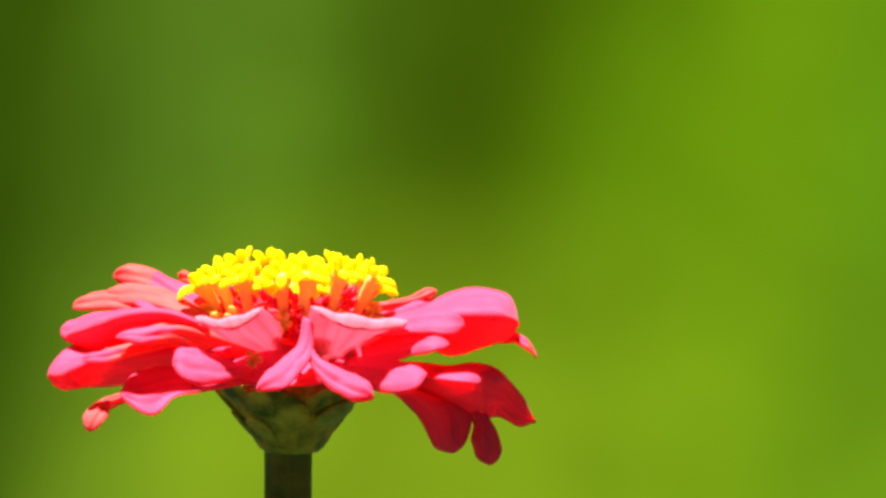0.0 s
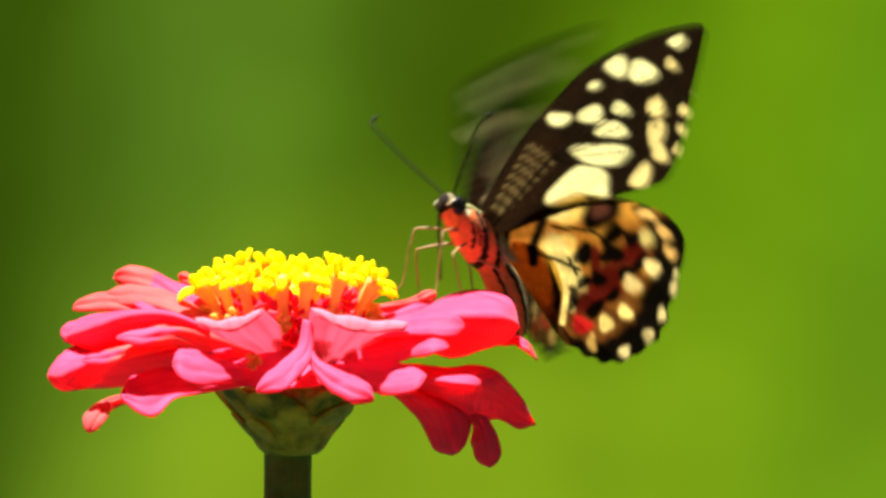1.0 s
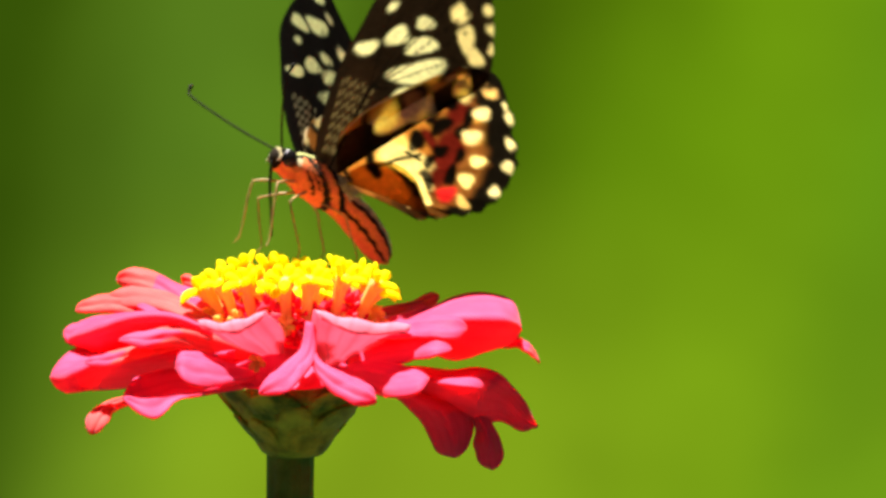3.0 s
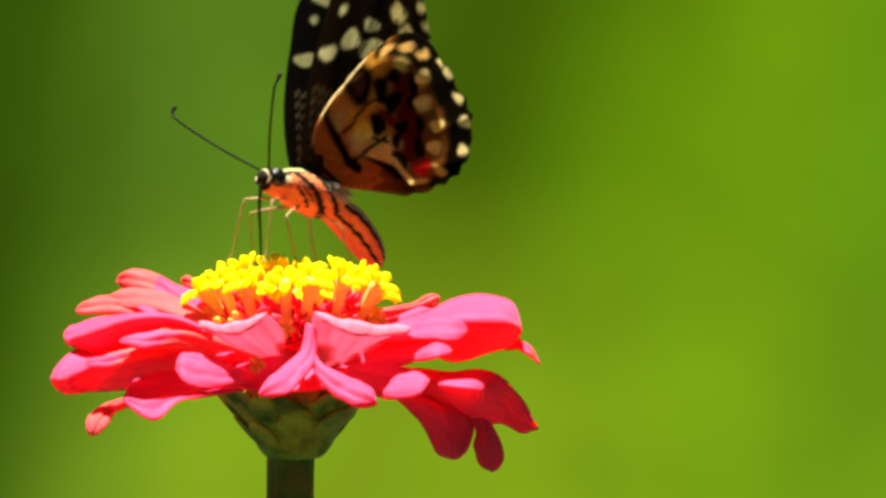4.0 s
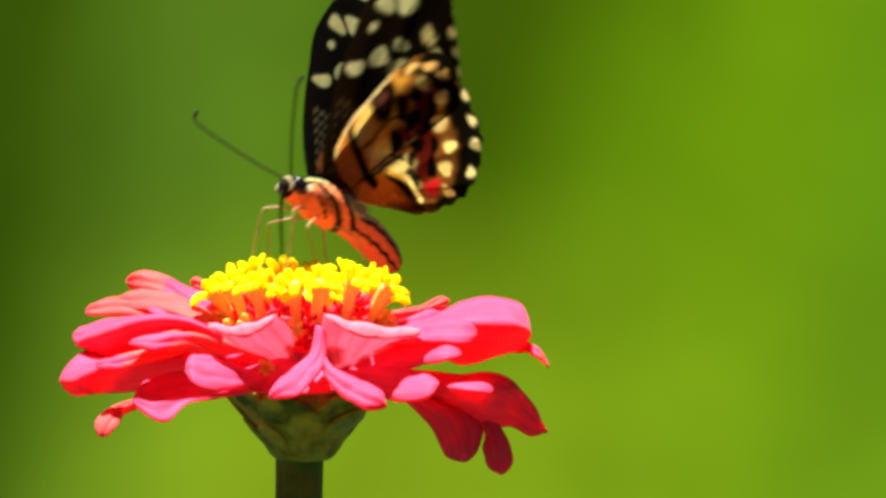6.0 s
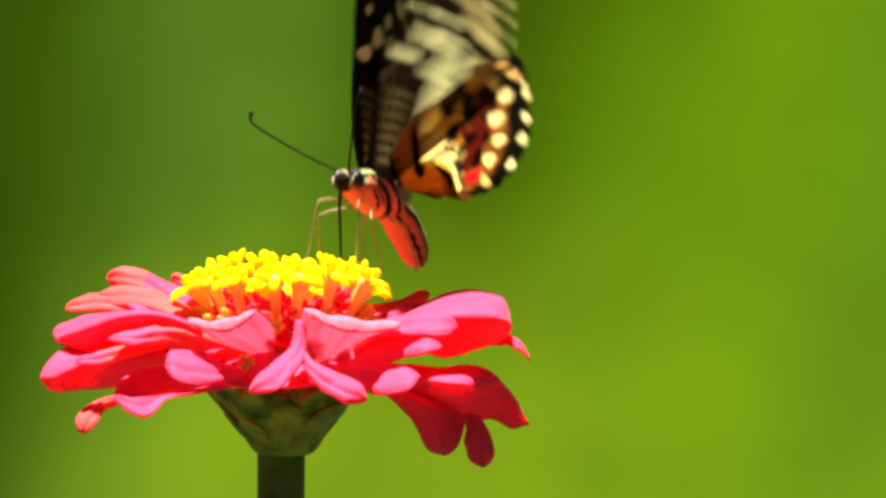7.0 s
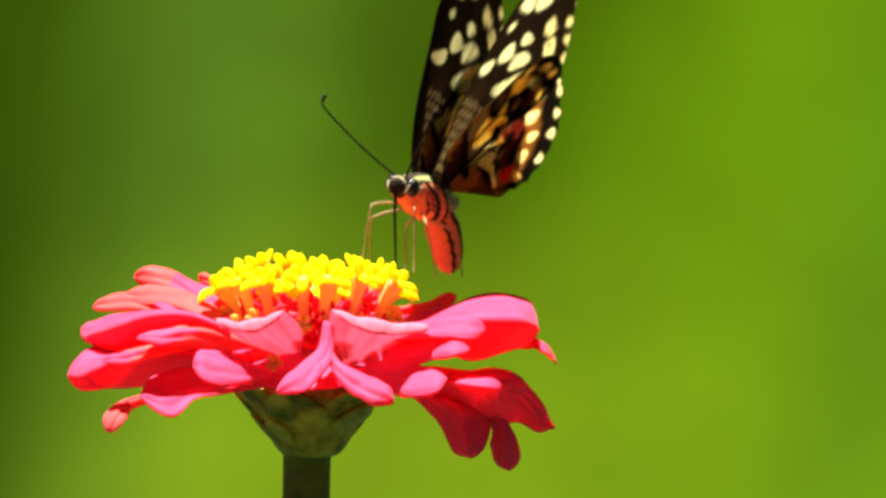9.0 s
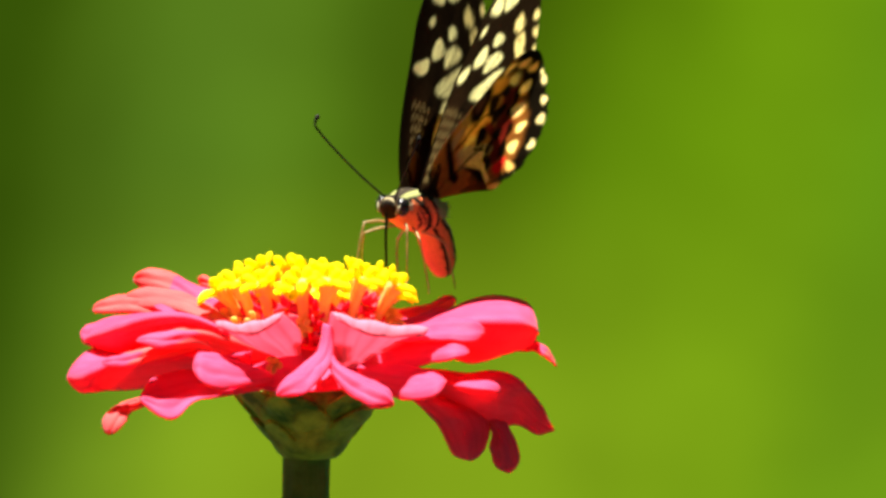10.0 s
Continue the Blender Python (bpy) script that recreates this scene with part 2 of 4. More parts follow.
# ---- the flower ----
def blade(flower, rails, bulge=0.0, under=False, pale=False, fade=1.1, tipside=False, notch=0.0, ribs=0.13, tip=0.86, ripple=0.34, seed=0):
    """A ray petal spanned between two or three bowed rails that run from its root to its tip: domed, grooved lengthwise, with a rounded end."""
    nu, nv = 44, 23
    s, v = np.linspace(0, 1, nu) ** 0.85, np.linspace(-1, 1, nv)
    lines = np.array([along(smooth_path(r, 121), s) for r in rails])
    where = np.linspace(-1, 1, len(rails))
    if len(rails) == 2:
        grid = lines[0][:, None] * ((1 - v) / 2)[None, :, None] + lines[1][:, None] * ((1 + v) / 2)[None, :, None]
    else:                                       # a bow through the three rails
        wa, wb, wc = v * (v - 1) / 2, 1 - v * v, v * (v + 1) / 2
        soft = 0.35
        lin = np.stack([np.interp(v, where, e) for e in np.eye(3)])
        wts = np.stack([wa, wb, wc]) * (1 - soft) + lin * soft
        grid = np.einsum("ksc,kv->svc", lines, wts)
    middle = grid[:, nv // 2:nv // 2 + 1]
    narrow = np.clip(1 - (np.clip(s - tip, 0, 1) / (1 - tip)) ** 2.2, 0.003, 1) ** 0.5
    narrow *= 0.72 + 0.28 * step(0.0, 0.35, s)
    grid = middle + (grid - middle) * narrow[:, None, None]
    if np.cross(np.gradient(grid, axis=0), np.gradient(grid, axis=1))[..., 2].mean() < 0:
        grid = grid[:, ::-1]
    nrm = np.cross(np.gradient(grid, axis=0), np.gradient(grid, axis=1))
    nrm /= np.maximum(np.linalg.norm(nrm, axis=2, keepdims=True), 1e-9)
    nrm = (nrm + nrm.mean((0, 1))) / 2
    rnd = random.Random(seed)
    ph = rnd.random() * 60
    wob = np.array([[noise.noise((x * 1.1 + ph, y * 1.6, ph)) + 0.4 * noise.noise((x * 2.9 + ph, y * 3.5, ph + 9)) for x in v] for y in s * 3])
    rise = bulge * (1 - v * v)[None] * narrow[:, None] + ribs * np.cos(v * math.pi * 2.5 + 0.4 * wob) * (step(0.02, 0.3, s) * narrow)[:, None]
    rise = rise + ripple * wob * (step(0.1, 0.6, s) * narrow)[:, None]
    grid = grid + nrm * rise[:, :, None]
    run = np.gradient(grid[:, nv // 2], axis=0)
    run /= np.linalg.norm(run, axis=1, keepdims=True)
    grid = grid - run[:, None] * (notch * np.exp(-(v / 0.22) ** 2)[None] * step(0.8, 1.0, s)[:, None])[:, :, None]
    mats = [PETAL_PALE] if pale else [PETAL_UNDER, PETAL_TOP] if under else [PETAL_TOP, PETAL_UNDER]
    ob = shell("petal", grid * MM, 0.3 * MM, mats, flower)
    lay = ob.data.attributes.new("across", "FLOAT", "POINT")
    lay.data.foreach_set("value", np.tile(v, 2 * nu).astype(np.float32))
    skin = (nu - 1) * (nv - 1)
    for k in range(skin):                       # the end that has rolled over shows its other side
        row = k // (nv - 1)
        if s[row] > fade or (tipside and s[row] > 0.55 + 0.25 * abs(v[k % (nv - 1)])):
            ob.data.polygons[k].material_index = 1 if not under or tipside else 0
    return ob


def along(fine, s):
    """A line sampled at even shares of its length."""
    run = np.concatenate([[0], np.cumsum(np.linalg.norm(np.diff(fine, axis=0), axis=1))])
    return np.stack([np.interp(s * run[-1], run, fine[:, k]) for k in range(3)], 1)


def bract(flower, az, r_low, w_low, r_high, w_high, width):
    """One scale of the green cup under the petals, bowed round it, with a dark thin edge."""
    nu, nv = 9, 9
    s, v = np.linspace(0, 1, nu)[:, None], np.linspace(-1, 1, nv)[None]
    half = width / 2 * (0.75 + 0.25 * np.sin(s * math.pi)) * np.sqrt(np.clip(1 - (np.clip(s - 0.5, 0, 1) / 0.505) ** 2, 0.01, 1))
    r = r_low + (r_high - r_low) * s + 0.55 * np.sin(s * math.pi) - 0.5 * (1 - s) + 0.55 * s ** 3
    th = radians(az) + half * v / np.maximum(r, 1)
    w = w_low + (w_high - w_low) * s + 0 * v
    grid = np.stack([r * np.cos(th), r * np.sin(th), w], 2)
    ob = shell("bract", grid * MM, 0.45 * MM, [BRACT, BRACT], flower)
    return ob


def floret(flower, az, r0, w0, r1, w1, size, seed):
    """A disc floret: an orange tube that widens into five curled yellow lobes."""
    rnd = random.Random(seed)
    a = radians(az)
    out = np.array([math.cos(a), math.sin(a), 0.0])
    p0, p1 = out * r0 + [0, 0, w0], out * r1 + [0, 0, w1]
    mid = (p0 + p1) / 2 + np.array([0, 0, 0.12 * (w1 - w0)])
    path = smooth_path([p0, mid, p1], 7)
    stalk = tube("tube", path * MM, np.array([0.46, 0.50, 0.55, 0.60, 0.70, 0.88, 1.0]) * 1.05 * size * MM, TUBE, flower, sides=9)
    ax = p1 - mid
    ax /= np.linalg.norm(ax)
    e1 = np.cross(ax, [0.3, 0.2, 1.0])
    e1 /= np.linalg.norm(e1)
    e2 = np.cross(ax, e1)
    verts, faces = [], []
    turn0 = rnd.random() * 6
    nu, nv = 8, 8
    for k in range(5):
        th = turn0 + k * 2 * math.pi / 5 + rnd.uniform(-0.15, 0.15)
        d = e1 * math.cos(th) + e2 * math.sin(th)
        c = np.cross(ax, d)
        outer = max(0.0, float(np.dot(d, out)))
        reach = size * (rnd.uniform(1.0, 1.5) + 0.9 * outer)
        rise, fall = size * rnd.uniform(1.9, 2.5), size * (rnd.uniform(0.3, 0.9) + 1.5 * outer)
        s = np.linspace(0, 1, nu)
        line = p1 - ax * 0.5 * size + d * (0.42 * size + reach * s)[:, None] + ax * (rise * s - 0.35 * fall * s * s)[:, None] - np.array([0, 0, 1.0]) * (0.65 * fall * s ** 2.6)[:, None]
        run = np.gradient(line, axis=0)
        run /= np.linalg.norm(run, axis=1, keepdims=True)
        up = np.cross(run, c)
        taper = np.sqrt(np.clip(1 - (np.clip(s - 0.62, 0, 1) / 0.385) ** 2, 0.01, 1))
        wide, high = 0.70 * size * (0.82 + 0.18 * s) * taper, 0.36 * size * taper
        b = len(verts)
        for i in range(nu):
            for t in np.linspace(0, 2 * math.pi, nv, endpoint=False):
                verts.append(line[i] + c * wide[i] * math.cos(t) + up[i] * (high[i] * math.sin(t) - 0.25 * wide[i] * math.cos(t) ** 2))
        verts.append(line[-1] + run[-1] * 0.04 * size)
        faces += [(b + i * nv + j, b + i * nv + (j + 1) % nv, b + (i + 1) * nv + (j + 1) % nv, b + (i + 1) * nv + j) for i in range(nu - 1) for j in range(nv)]
        faces += [(b + (nu - 1) * nv + j, b + (nu - 1) * nv + (j + 1) % nv, b + nu * nv) for j in range(nv)]
    finish("corolla", np.array(verts) * MM, faces, [FLORET if size > 0.8 else TUBE], stalk, "yellow five-lobed corolla" if size > 0.8 else "withered orange corolla")
    return stalk


def zinnia():
    flower = new("zinnia")
    flower.matrix_world = pose(*FLOWER_AT)
    tagged(flower, "pink-red zinnia in bloom with a yellow ring of florets", "flower")
    stem = smooth_path([(6, 3, -732), (4, 2, -480), (1.2, 1, -220), (-0.5, 0, -60), (-0.5, 0, -16), (-0.2, 0, -9.5)], 60)
    tube("stem", stem * MM, np.interp(np.linspace(0, 1, 60), [0, .8, .9, .95, .985, 1], [3.7, 3.25, 3.35, 3.6, 4.3, 5.2]) * MM, STEM, flower, "dark green ribbed stem", 48, flutes=0.035)
    cup = smooth_path([(0, 0, -12), (0, 0, -11), (0, 0, -8), (0, 0, -5), (0, 0, -2.6), (0, 0, 0.5)], 14)
    tube("cup", cup * MM, np.interp(np.linspace(0, 1, 14), [0, .2, .4, .6, .8, 1], [3.9, 4.9, 6.7, 8.9, 10.8, 8.0]) * MM, BRACT, flower, "dark green cup of overlapping bracts", 28)
    rnd = random.Random(5)
    for row, (n, r0, w0, r1, w1, wd) in enumerate([(10, 8.4, -5.8, 11.2, -0.9, 7.0), (9, 6.4, -8.2, 10.1, -3.2, 6.2), (8, 4.5, -11.0, 8.0, -5.6, 5.2)]):
        for k in range(n):
            rise = rnd.uniform(-1.1, 1.1)
            bract(flower, 360 / n * k + row * 23 + 8 + rnd.uniform(-9, 9), r0, w0, r1 + rnd.uniform(-.2, .4), w1 + rise, wd * rnd.uniform(0.85, 1.2))
    core = smooth_path([(0, 0, -1), (0, 0, 3), (0, 0, 6), (0, 0, 8.5), (0, 0, 10.0)], 14)
    tube("receptacle", core * MM, np.interp(np.linspace(0, 1, 14), [0, .3, .6, .85, 1], [5.5, 7.2, 8.2, 7.4, 3.0]) * MM, PALEA, flower, "crimson cone of scales", 24)
    rnd = random.Random(11)
    for k in range(240):
        w = rnd.uniform(3.0, 10.8)
        r = float(np.interp(w, [3, 6, 8.5, 10, 11], [8.6, 9.8, 9.8, 9.4, 8.8]))
        a = k * 2.399963
        d = np.array([math.cos(a), math.sin(a), 0.25 + max(0, w - 8) * 0.35])
        d /= np.linalg.norm(d)
        p = np.array([r * math.cos(a) * 0.92, r * math.sin(a) * 0.92, w])
        tube("palea", np.array([p, p + d * 0.7, p + d * 1.3, p + d * 1.7 + [0, 0, .3]]) * MM, np.array([0.55, 0.62, 0.42, 0.06]) * MM, PALEA, flower, sides=6)
    # outer ring of open florets, an inner ring that stands higher, and low ones that have withered
    for k in range(14):
        az = 25.7 * k + 3 + rnd.uniform(-6, 6)
        steep = abs(math.sin(radians(az)))
        floret(flower, az, 8.8, 5.6 + rnd.uniform(-.5, .4), 13.0 - 2.2 * steep + rnd.uniform(-.7, .8), 12.0 + 1.2 * steep - 1.3 * min(0.0, math.sin(radians(az))) + rnd.uniform(-.7, .7), rnd.uniform(1.14, 1.34), k)
    for k in range(12):
        az = 30.0 * k + 14 + rnd.uniform(-7, 7)
        steep = abs(math.sin(radians(az)))
        floret(flower, az, 8.2, 9.6, 10.4 - 1.3 * steep + rnd.uniform(-.7, .8), 13.0 + 0.6 * steep + rnd.uniform(-.7, 1.1), rnd.uniform(1.1, 1.3), 40 + k)
    for k in range(8):
        floret(flower, 45.0 * k + rnd.uniform(-6, 6), 5.0, 10.0, 6.4 + rnd.uniform(-.8, .8), 12.6 + rnd.uniform(-.6, .7), rnd.uniform(0.95, 1.1), 70 + k)
    for k in range(14):
        floret(flower, 25.7 * k + 4 + rnd.uniform(-5, 5), 8.2, 5.0, 12.2 + rnd.uniform(-.5, .9), 7.9 + rnd.uniform(-1.6, 1.4), rnd.uniform(0.66, 0.79), 100 + k)
    for az, low in ((257, 2.9), (274, 2.7)):            # two that dropped between the front petals
        floret(flower, az, 17.5, low, 20.6, low + 0.7, 0.66, az)
    petals(flower)
    return flower


def petals(flower):
    blade(flower, [[(-9.5, 8.0, 9.6), (-15.2, 11.0, 10.4), (-19.3, 13.0, 11.8), (-23.0, 14.0, 12.8), (-25.5, 14.0, 12.1)], [(-11.7, 2.0, 7.0), (-16.7, 6.0, 7.7), (-20.8, 9.0, 10.1), (-23.7, 11.0, 10.4), (-25.8, 13.0, 10.8)]], bulge=1.2, fade=0.62, seed=1)
    blade(flower, [[(-10.9, 16.0, 8.7), (-13.9, 20.0, 9.9), (-15.8, 22.0, 11.0), (-16.6, 22.0, 10.6)], [(-11.3, 14.0, 8.1), (-13.9, 18.0, 9.1), (-15.6, 20.0, 9.7), (-16.6, 22.0, 10.0)]], bulge=0.8, fade=0.5, seed=2)
    blade(flower, [[(-10.8, -0.0, 7.2), (-16.6, 5.0, 9.7), (-20.7, 7.0, 10.7), (-24.4, 8.0, 10.5), (-27.2, 8.0, 8.9)], [(-11.5, -5.0, 6.4), (-17.2, -1.0, 8.1), (-21.3, 1.0, 8.6), (-24.2, 3.0, 8.5), (-26.7, 6.0, 8.1)]], bulge=1.0, under=True, seed=3)
    blade(flower, [[(-17.3, 2.0, 7.0), (-23.9, 6.0, 9.8), (-28.0, 8.0, 9.4), (-31.1, 8.0, 7.9)], [(-18.0, -2.0, 6.6), (-23.7, 2.0, 7.6), (-27.8, 4.0, 7.6), (-31.3, 6.0, 7.3)]], bulge=0.8, under=True, seed=4)
    blade(flower, [[(-12.2, -6.0, 5.7), (-17.1, -3.0, 7.6), (-20.2, -1.0, 8.9), (-22.2, -1.0, 9.5)], [(-12.2, -8.0, 5.3), (-17.0, -7.0, 7.1), (-19.9, -6.0, 8.6), (-21.9, -3.0, 9.2)]], bulge=0.3, seed=5)
    blade(flower, [[(11.5, 10.0, 7.9), (16.3, 13.0, 8.3), (19.1, 15.0, 9.5), (20.4, 15.0, 9.5)], [(11.5, 9.0, 6.8), (16.3, 12.0, 6.9), (19.6, 14.0, 7.8), (20.6, 15.0, 8.5)]], bulge=0.7, under=True, fade=0.0, seed=6)
    blade(flower, [[(10.7, 6.0, 6.4), (14.7, 9.0, 6.8), (17.5, 11.0, 7.9), (20.0, 12.0, 7.1)], [(11.5, 3.0, 5.3), (15.5, 5.0, 5.8), (18.4, 7.0, 6.2), (20.2, 10.0, 6.3)]], bulge=0.9, seed=7)
    blade(flower, [[(-11.4, -8.0, 6.9), (-17.0, -5.0, 8.5), (-21.9, -3.0, 8.6), (-26.8, -1.0, 7.7), (-31.6, 1.0, 5.3)], [(-11.1, -17.0, 7.4), (-16.5, -19.0, 9.6), (-21.6, -19.0, 9.6), (-26.1, -15.0, 7.8), (-31.7, -3.0, 4.7)], [(-11.4, -9.0, 4.9), (-16.9, -9.0, 4.9), (-22.1, -8.0, 3.8), (-26.6, -5.0, 2.7), (-31.7, 1.0, 3.2)]], bulge=0.5, seed=8)
    blade(flower, [[(-22.0, 0.0, 7.5), (-27.3, 1.0, 7.4), (-31.0, 2.0, 6.0), (-32.4, 2.0, 4.6)], [(-22.7, -4.0, 4.5), (-27.0, -5.0, 5.2), (-30.7, -4.0, 4.0), (-32.5, 0.0, 4.0)]], bulge=1.0, seed=9)
    blade(flower, [[(-4.9, -12.0, 4.8), (-10.4, -15.0, 7.5), (-15.8, -18.0, 8.4), (-19.6, -20.0, 7.7), (-23.8, -22.0, 7.3)], [(-6.5, -14.0, 2.7), (-11.1, -17.0, 3.9), (-16.4, -21.0, 5.8), (-20.2, -24.0, 6.0), (-23.5, -24.0, 6.6)]], bulge=0.9, under=True, tipside=True, seed=10)
    blade(flower, [[(-15.8, -18.0, 6.1), (-21.6, -20.0, 5.6), (-25.9, -21.0, 4.4), (-28.5, -22.0, 4.1)], [(-15.7, -19.0, 5.1), (-21.5, -22.0, 4.1), (-25.7, -24.0, 3.3), (-28.4, -24.0, 3.4)]], bulge=0.7, under=True, tipside=True, seed=11)
    blade(flower, [[(-8.2, -8.0, 4.1), (-17.0, -6.0, 3.7), (-25.1, -4.0, 3.2), (-28.3, -3.0, 3.2), (-30.9, -2.0, 3.3), (-33.8, -1.0, 1.5)], [(-7.9, -17.0, 4.3), (-16.6, -18.0, 4.2), (-24.4, -18.0, 3.7), (-27.6, -18.0, 3.0), (-30.2, -19.0, 1.9), (-33.9, -10.0, -0.0)], [(-8.2, -9.0, 0.6), (-17.0, -8.0, -0.4), (-24.1, -8.0, -1.6), (-27.3, -9.0, -1.7), (-29.2, -18.0, -0.8), (-32.8, -10.0, -2.2)]], bulge=0.5, notch=1.0, seed=12)
    blade(flower, [[(-4.5, -14.0, 1.8), (-8.7, -19.0, 3.1), (-12.5, -22.0, 4.9), (-14.9, -24.0, 5.5), (-15.8, -25.0, 4.0)], [(-5.5, -20.0, 0.8), (-8.5, -25.0, 0.9), (-11.5, -29.0, 1.0), (-14.2, -30.0, 1.9), (-15.6, -28.0, 3.2)]], bulge=1.0, seed=13)
    blade(flower, [[(-5.7, -12.0, 1.0), (-12.0, -15.0, 2.0), (-17.4, -18.0, 2.2), (-21.2, -20.0, 1.6), (-23.3, -21.0, -0.0)], [(-5.6, -15.0, 0.0), (-11.8, -19.0, -0.5), (-16.4, -22.0, -0.5), (-19.8, -25.0, -1.3), (-23.1, -24.0, -1.0)], [(-5.6, -15.0, -0.7), (-11.8, -19.0, -1.0), (-15.6, -24.0, -1.4), (-18.5, -28.0, -3.3), (-22.4, -26.0, -2.2)]], bulge=0.3, notch=0.7, seed=14)
    blade(flower, [[(-2.7, -11.0, 1.9), (-5.8, -14.0, 4.3), (-9.1, -17.0, 6.2), (-12.4, -20.5, 9.1), (-12.8, -22.0, 9.4), (-12.4, -23.0, 8.4)], [(-1.8, -11.0, 2.3), (-4.5, -14.5, 5.2), (-6.5, -17.5, 7.0), (-7.7, -20.5, 9.1), (-7.9, -22.0, 9.3), (-7.4, -23.0, 8.0)], [(-0.7, -11.0, 3.7), (-0.9, -13.5, 5.6), (-1.4, -16.0, 7.9), (-3.3, -18.5, 10.2), (-3.8, -20.0, 10.5), (-3.7, -21.0, 9.8)]], pale=True, ribs=0.2, tip=0.97, seed=15)
    blade(flower, [[(3.8, -11.0, 2.0), (2.9, -13.5, 5.4), (2.7, -16.0, 8.5), (3.1, -18.5, 10.6), (3.5, -20.0, 10.9), (3.5, -21.0, 10.1)], [(5.7, -11.0, 2.3), (6.7, -14.5, 5.2), (7.5, -17.5, 7.3), (8.8, -20.5, 9.3), (9.1, -22.0, 9.4), (8.7, -23.0, 8.1)], [(7.2, -11.0, 2.7), (10.5, -14.0, 4.7), (13.5, -17.0, 6.5), (16.3, -20.0, 8.6), (16.6, -21.5, 8.7), (16.0, -22.5, 7.8)]], pale=True, ribs=0.2, tip=0.97, seed=16)
    blade(flower, [[(13.1, 6.0, 5.6), (18.8, 10.0, 7.6), (22.8, 12.0, 9.3), (26.8, 12.0, 9.9), (30.9, 9.0, 9.1), (31.9, 4.0, 6.1)], [(14.0, -8.0, 6.5), (19.6, -11.0, 8.2), (24.3, -12.0, 8.9), (27.5, -12.0, 8.8), (30.1, -9.0, 8.1), (32.0, 2.0, 5.7)], [(14.0, -4.0, 4.5), (18.8, -3.0, 3.2), (22.8, -1.0, 1.8), (27.6, -1.0, 3.1), (30.9, 0.0, 4.2), (31.9, 2.0, 5.1)]], bulge=0.4, tip=0.93, seed=17)
    blade(flower, [[(26.8, 6.0, 3.6), (30.8, 6.0, 4.1), (33.2, 4.0, 3.2), (34.9, 2.0, 1.1)], [(26.8, 2.0, 3.1), (30.8, 2.0, 3.2), (32.8, 1.0, 2.7), (34.7, 1.0, 1.1)]], bulge=0.5, fade=0.72, tip=0.6, seed=18)
    blade(flower, [[(9.3, -7.0, 6.1), (14.8, -11.0, 7.9), (19.6, -15.0, 9.4), (22.8, -17.0, 9.6), (24.6, -18.0, 8.4)], [(10.2, -16.0, 5.9), (15.7, -20.0, 7.0), (19.6, -23.0, 7.4), (22.8, -23.0, 7.3), (24.3, -21.0, 7.9)]], bulge=1.0, seed=19)
    blade(flower, [[(6.1, -6.0, 2.3), (10.9, -9.0, 5.2), (15.6, -12.0, 7.0), (19.6, -17.0, 6.8), (22.5, -21.0, 6.3)], [(6.9, -11.0, 0.9), (11.7, -16.0, 2.3), (16.5, -21.0, 3.9), (19.6, -26.0, 5.3), (22.1, -26.0, 5.6)]], bulge=1.1, seed=20)
    blade(flower, [[(4.9, -8.0, 1.7), (10.1, -12.0, 2.9), (14.9, -18.0, 3.1), (19.0, -24.0, 2.4)], [(5.7, -12.0, -0.0), (10.2, -17.0, -0.6), (14.2, -27.0, -0.4), (17.7, -30.0, 0.7), (19.2, -28.0, 2.0)]], bulge=1.1, seed=21)
    blade(flower, [[(10.0, -2.0, 1.2), (16.4, -3.0, 1.3), (22.0, -5.0, 0.7), (26.0, -6.0, 1.2), (29.5, -9.0, 0.4), (32.7, -5.0, -3.7), (34.5, -1.0, -7.3)], [(10.8, -7.0, 0.0), (17.2, -9.0, -0.2), (22.8, -16.0, 0.0), (26.3, -16.0, -0.5), (29.9, -6.0, -3.3), (32.8, -3.0, -6.4), (34.6, 0.0, -7.9)], [(11.6, -5.0, -2.8), (18.0, -5.0, -4.6), (22.8, -6.0, -5.9), (26.0, -6.0, -7.1), (29.2, -3.0, -6.7), (32.4, -1.0, -8.5), (34.4, 0.0, -8.3)]], bulge=0.5, under=True, notch=0.8, seed=22)
    blade(flower, [[(14.0, -8.0, -3.1), (17.6, -9.0, -5.3), (19.2, -9.0, -8.1), (20.5, -9.0, -10.4), (21.6, -9.0, -10.9)], [(16.4, -9.0, -2.1), (20.4, -12.0, -3.8), (22.0, -12.0, -6.2), (22.6, -12.0, -8.5), (22.8, -10.0, -10.9)], [(18.8, -7.0, -2.4), (23.7, -8.0, -3.9), (25.3, -8.0, -6.3), (24.9, -8.0, -8.7), (24.0, -9.0, -10.7)]], bulge=0.5, seed=23)
    blade(flower, [[(22.8, -6.0, -4.3), (25.6, -6.0, -6.9), (25.6, -6.0, -9.7), (26.4, -6.0, -12.2), (27.4, -6.0, -13.0)], [(24.0, -7.0, -3.6), (26.7, -9.0, -6.3), (27.7, -9.5, -8.9), (28.0, -8.5, -11.4), (28.1, -7.0, -13.0)], [(25.2, -5.0, -3.4), (28.0, -5.0, -6.8), (29.5, -5.0, -9.9), (29.5, -5.0, -11.9), (28.7, -6.0, -13.0)]], bulge=0.4, seed=24)
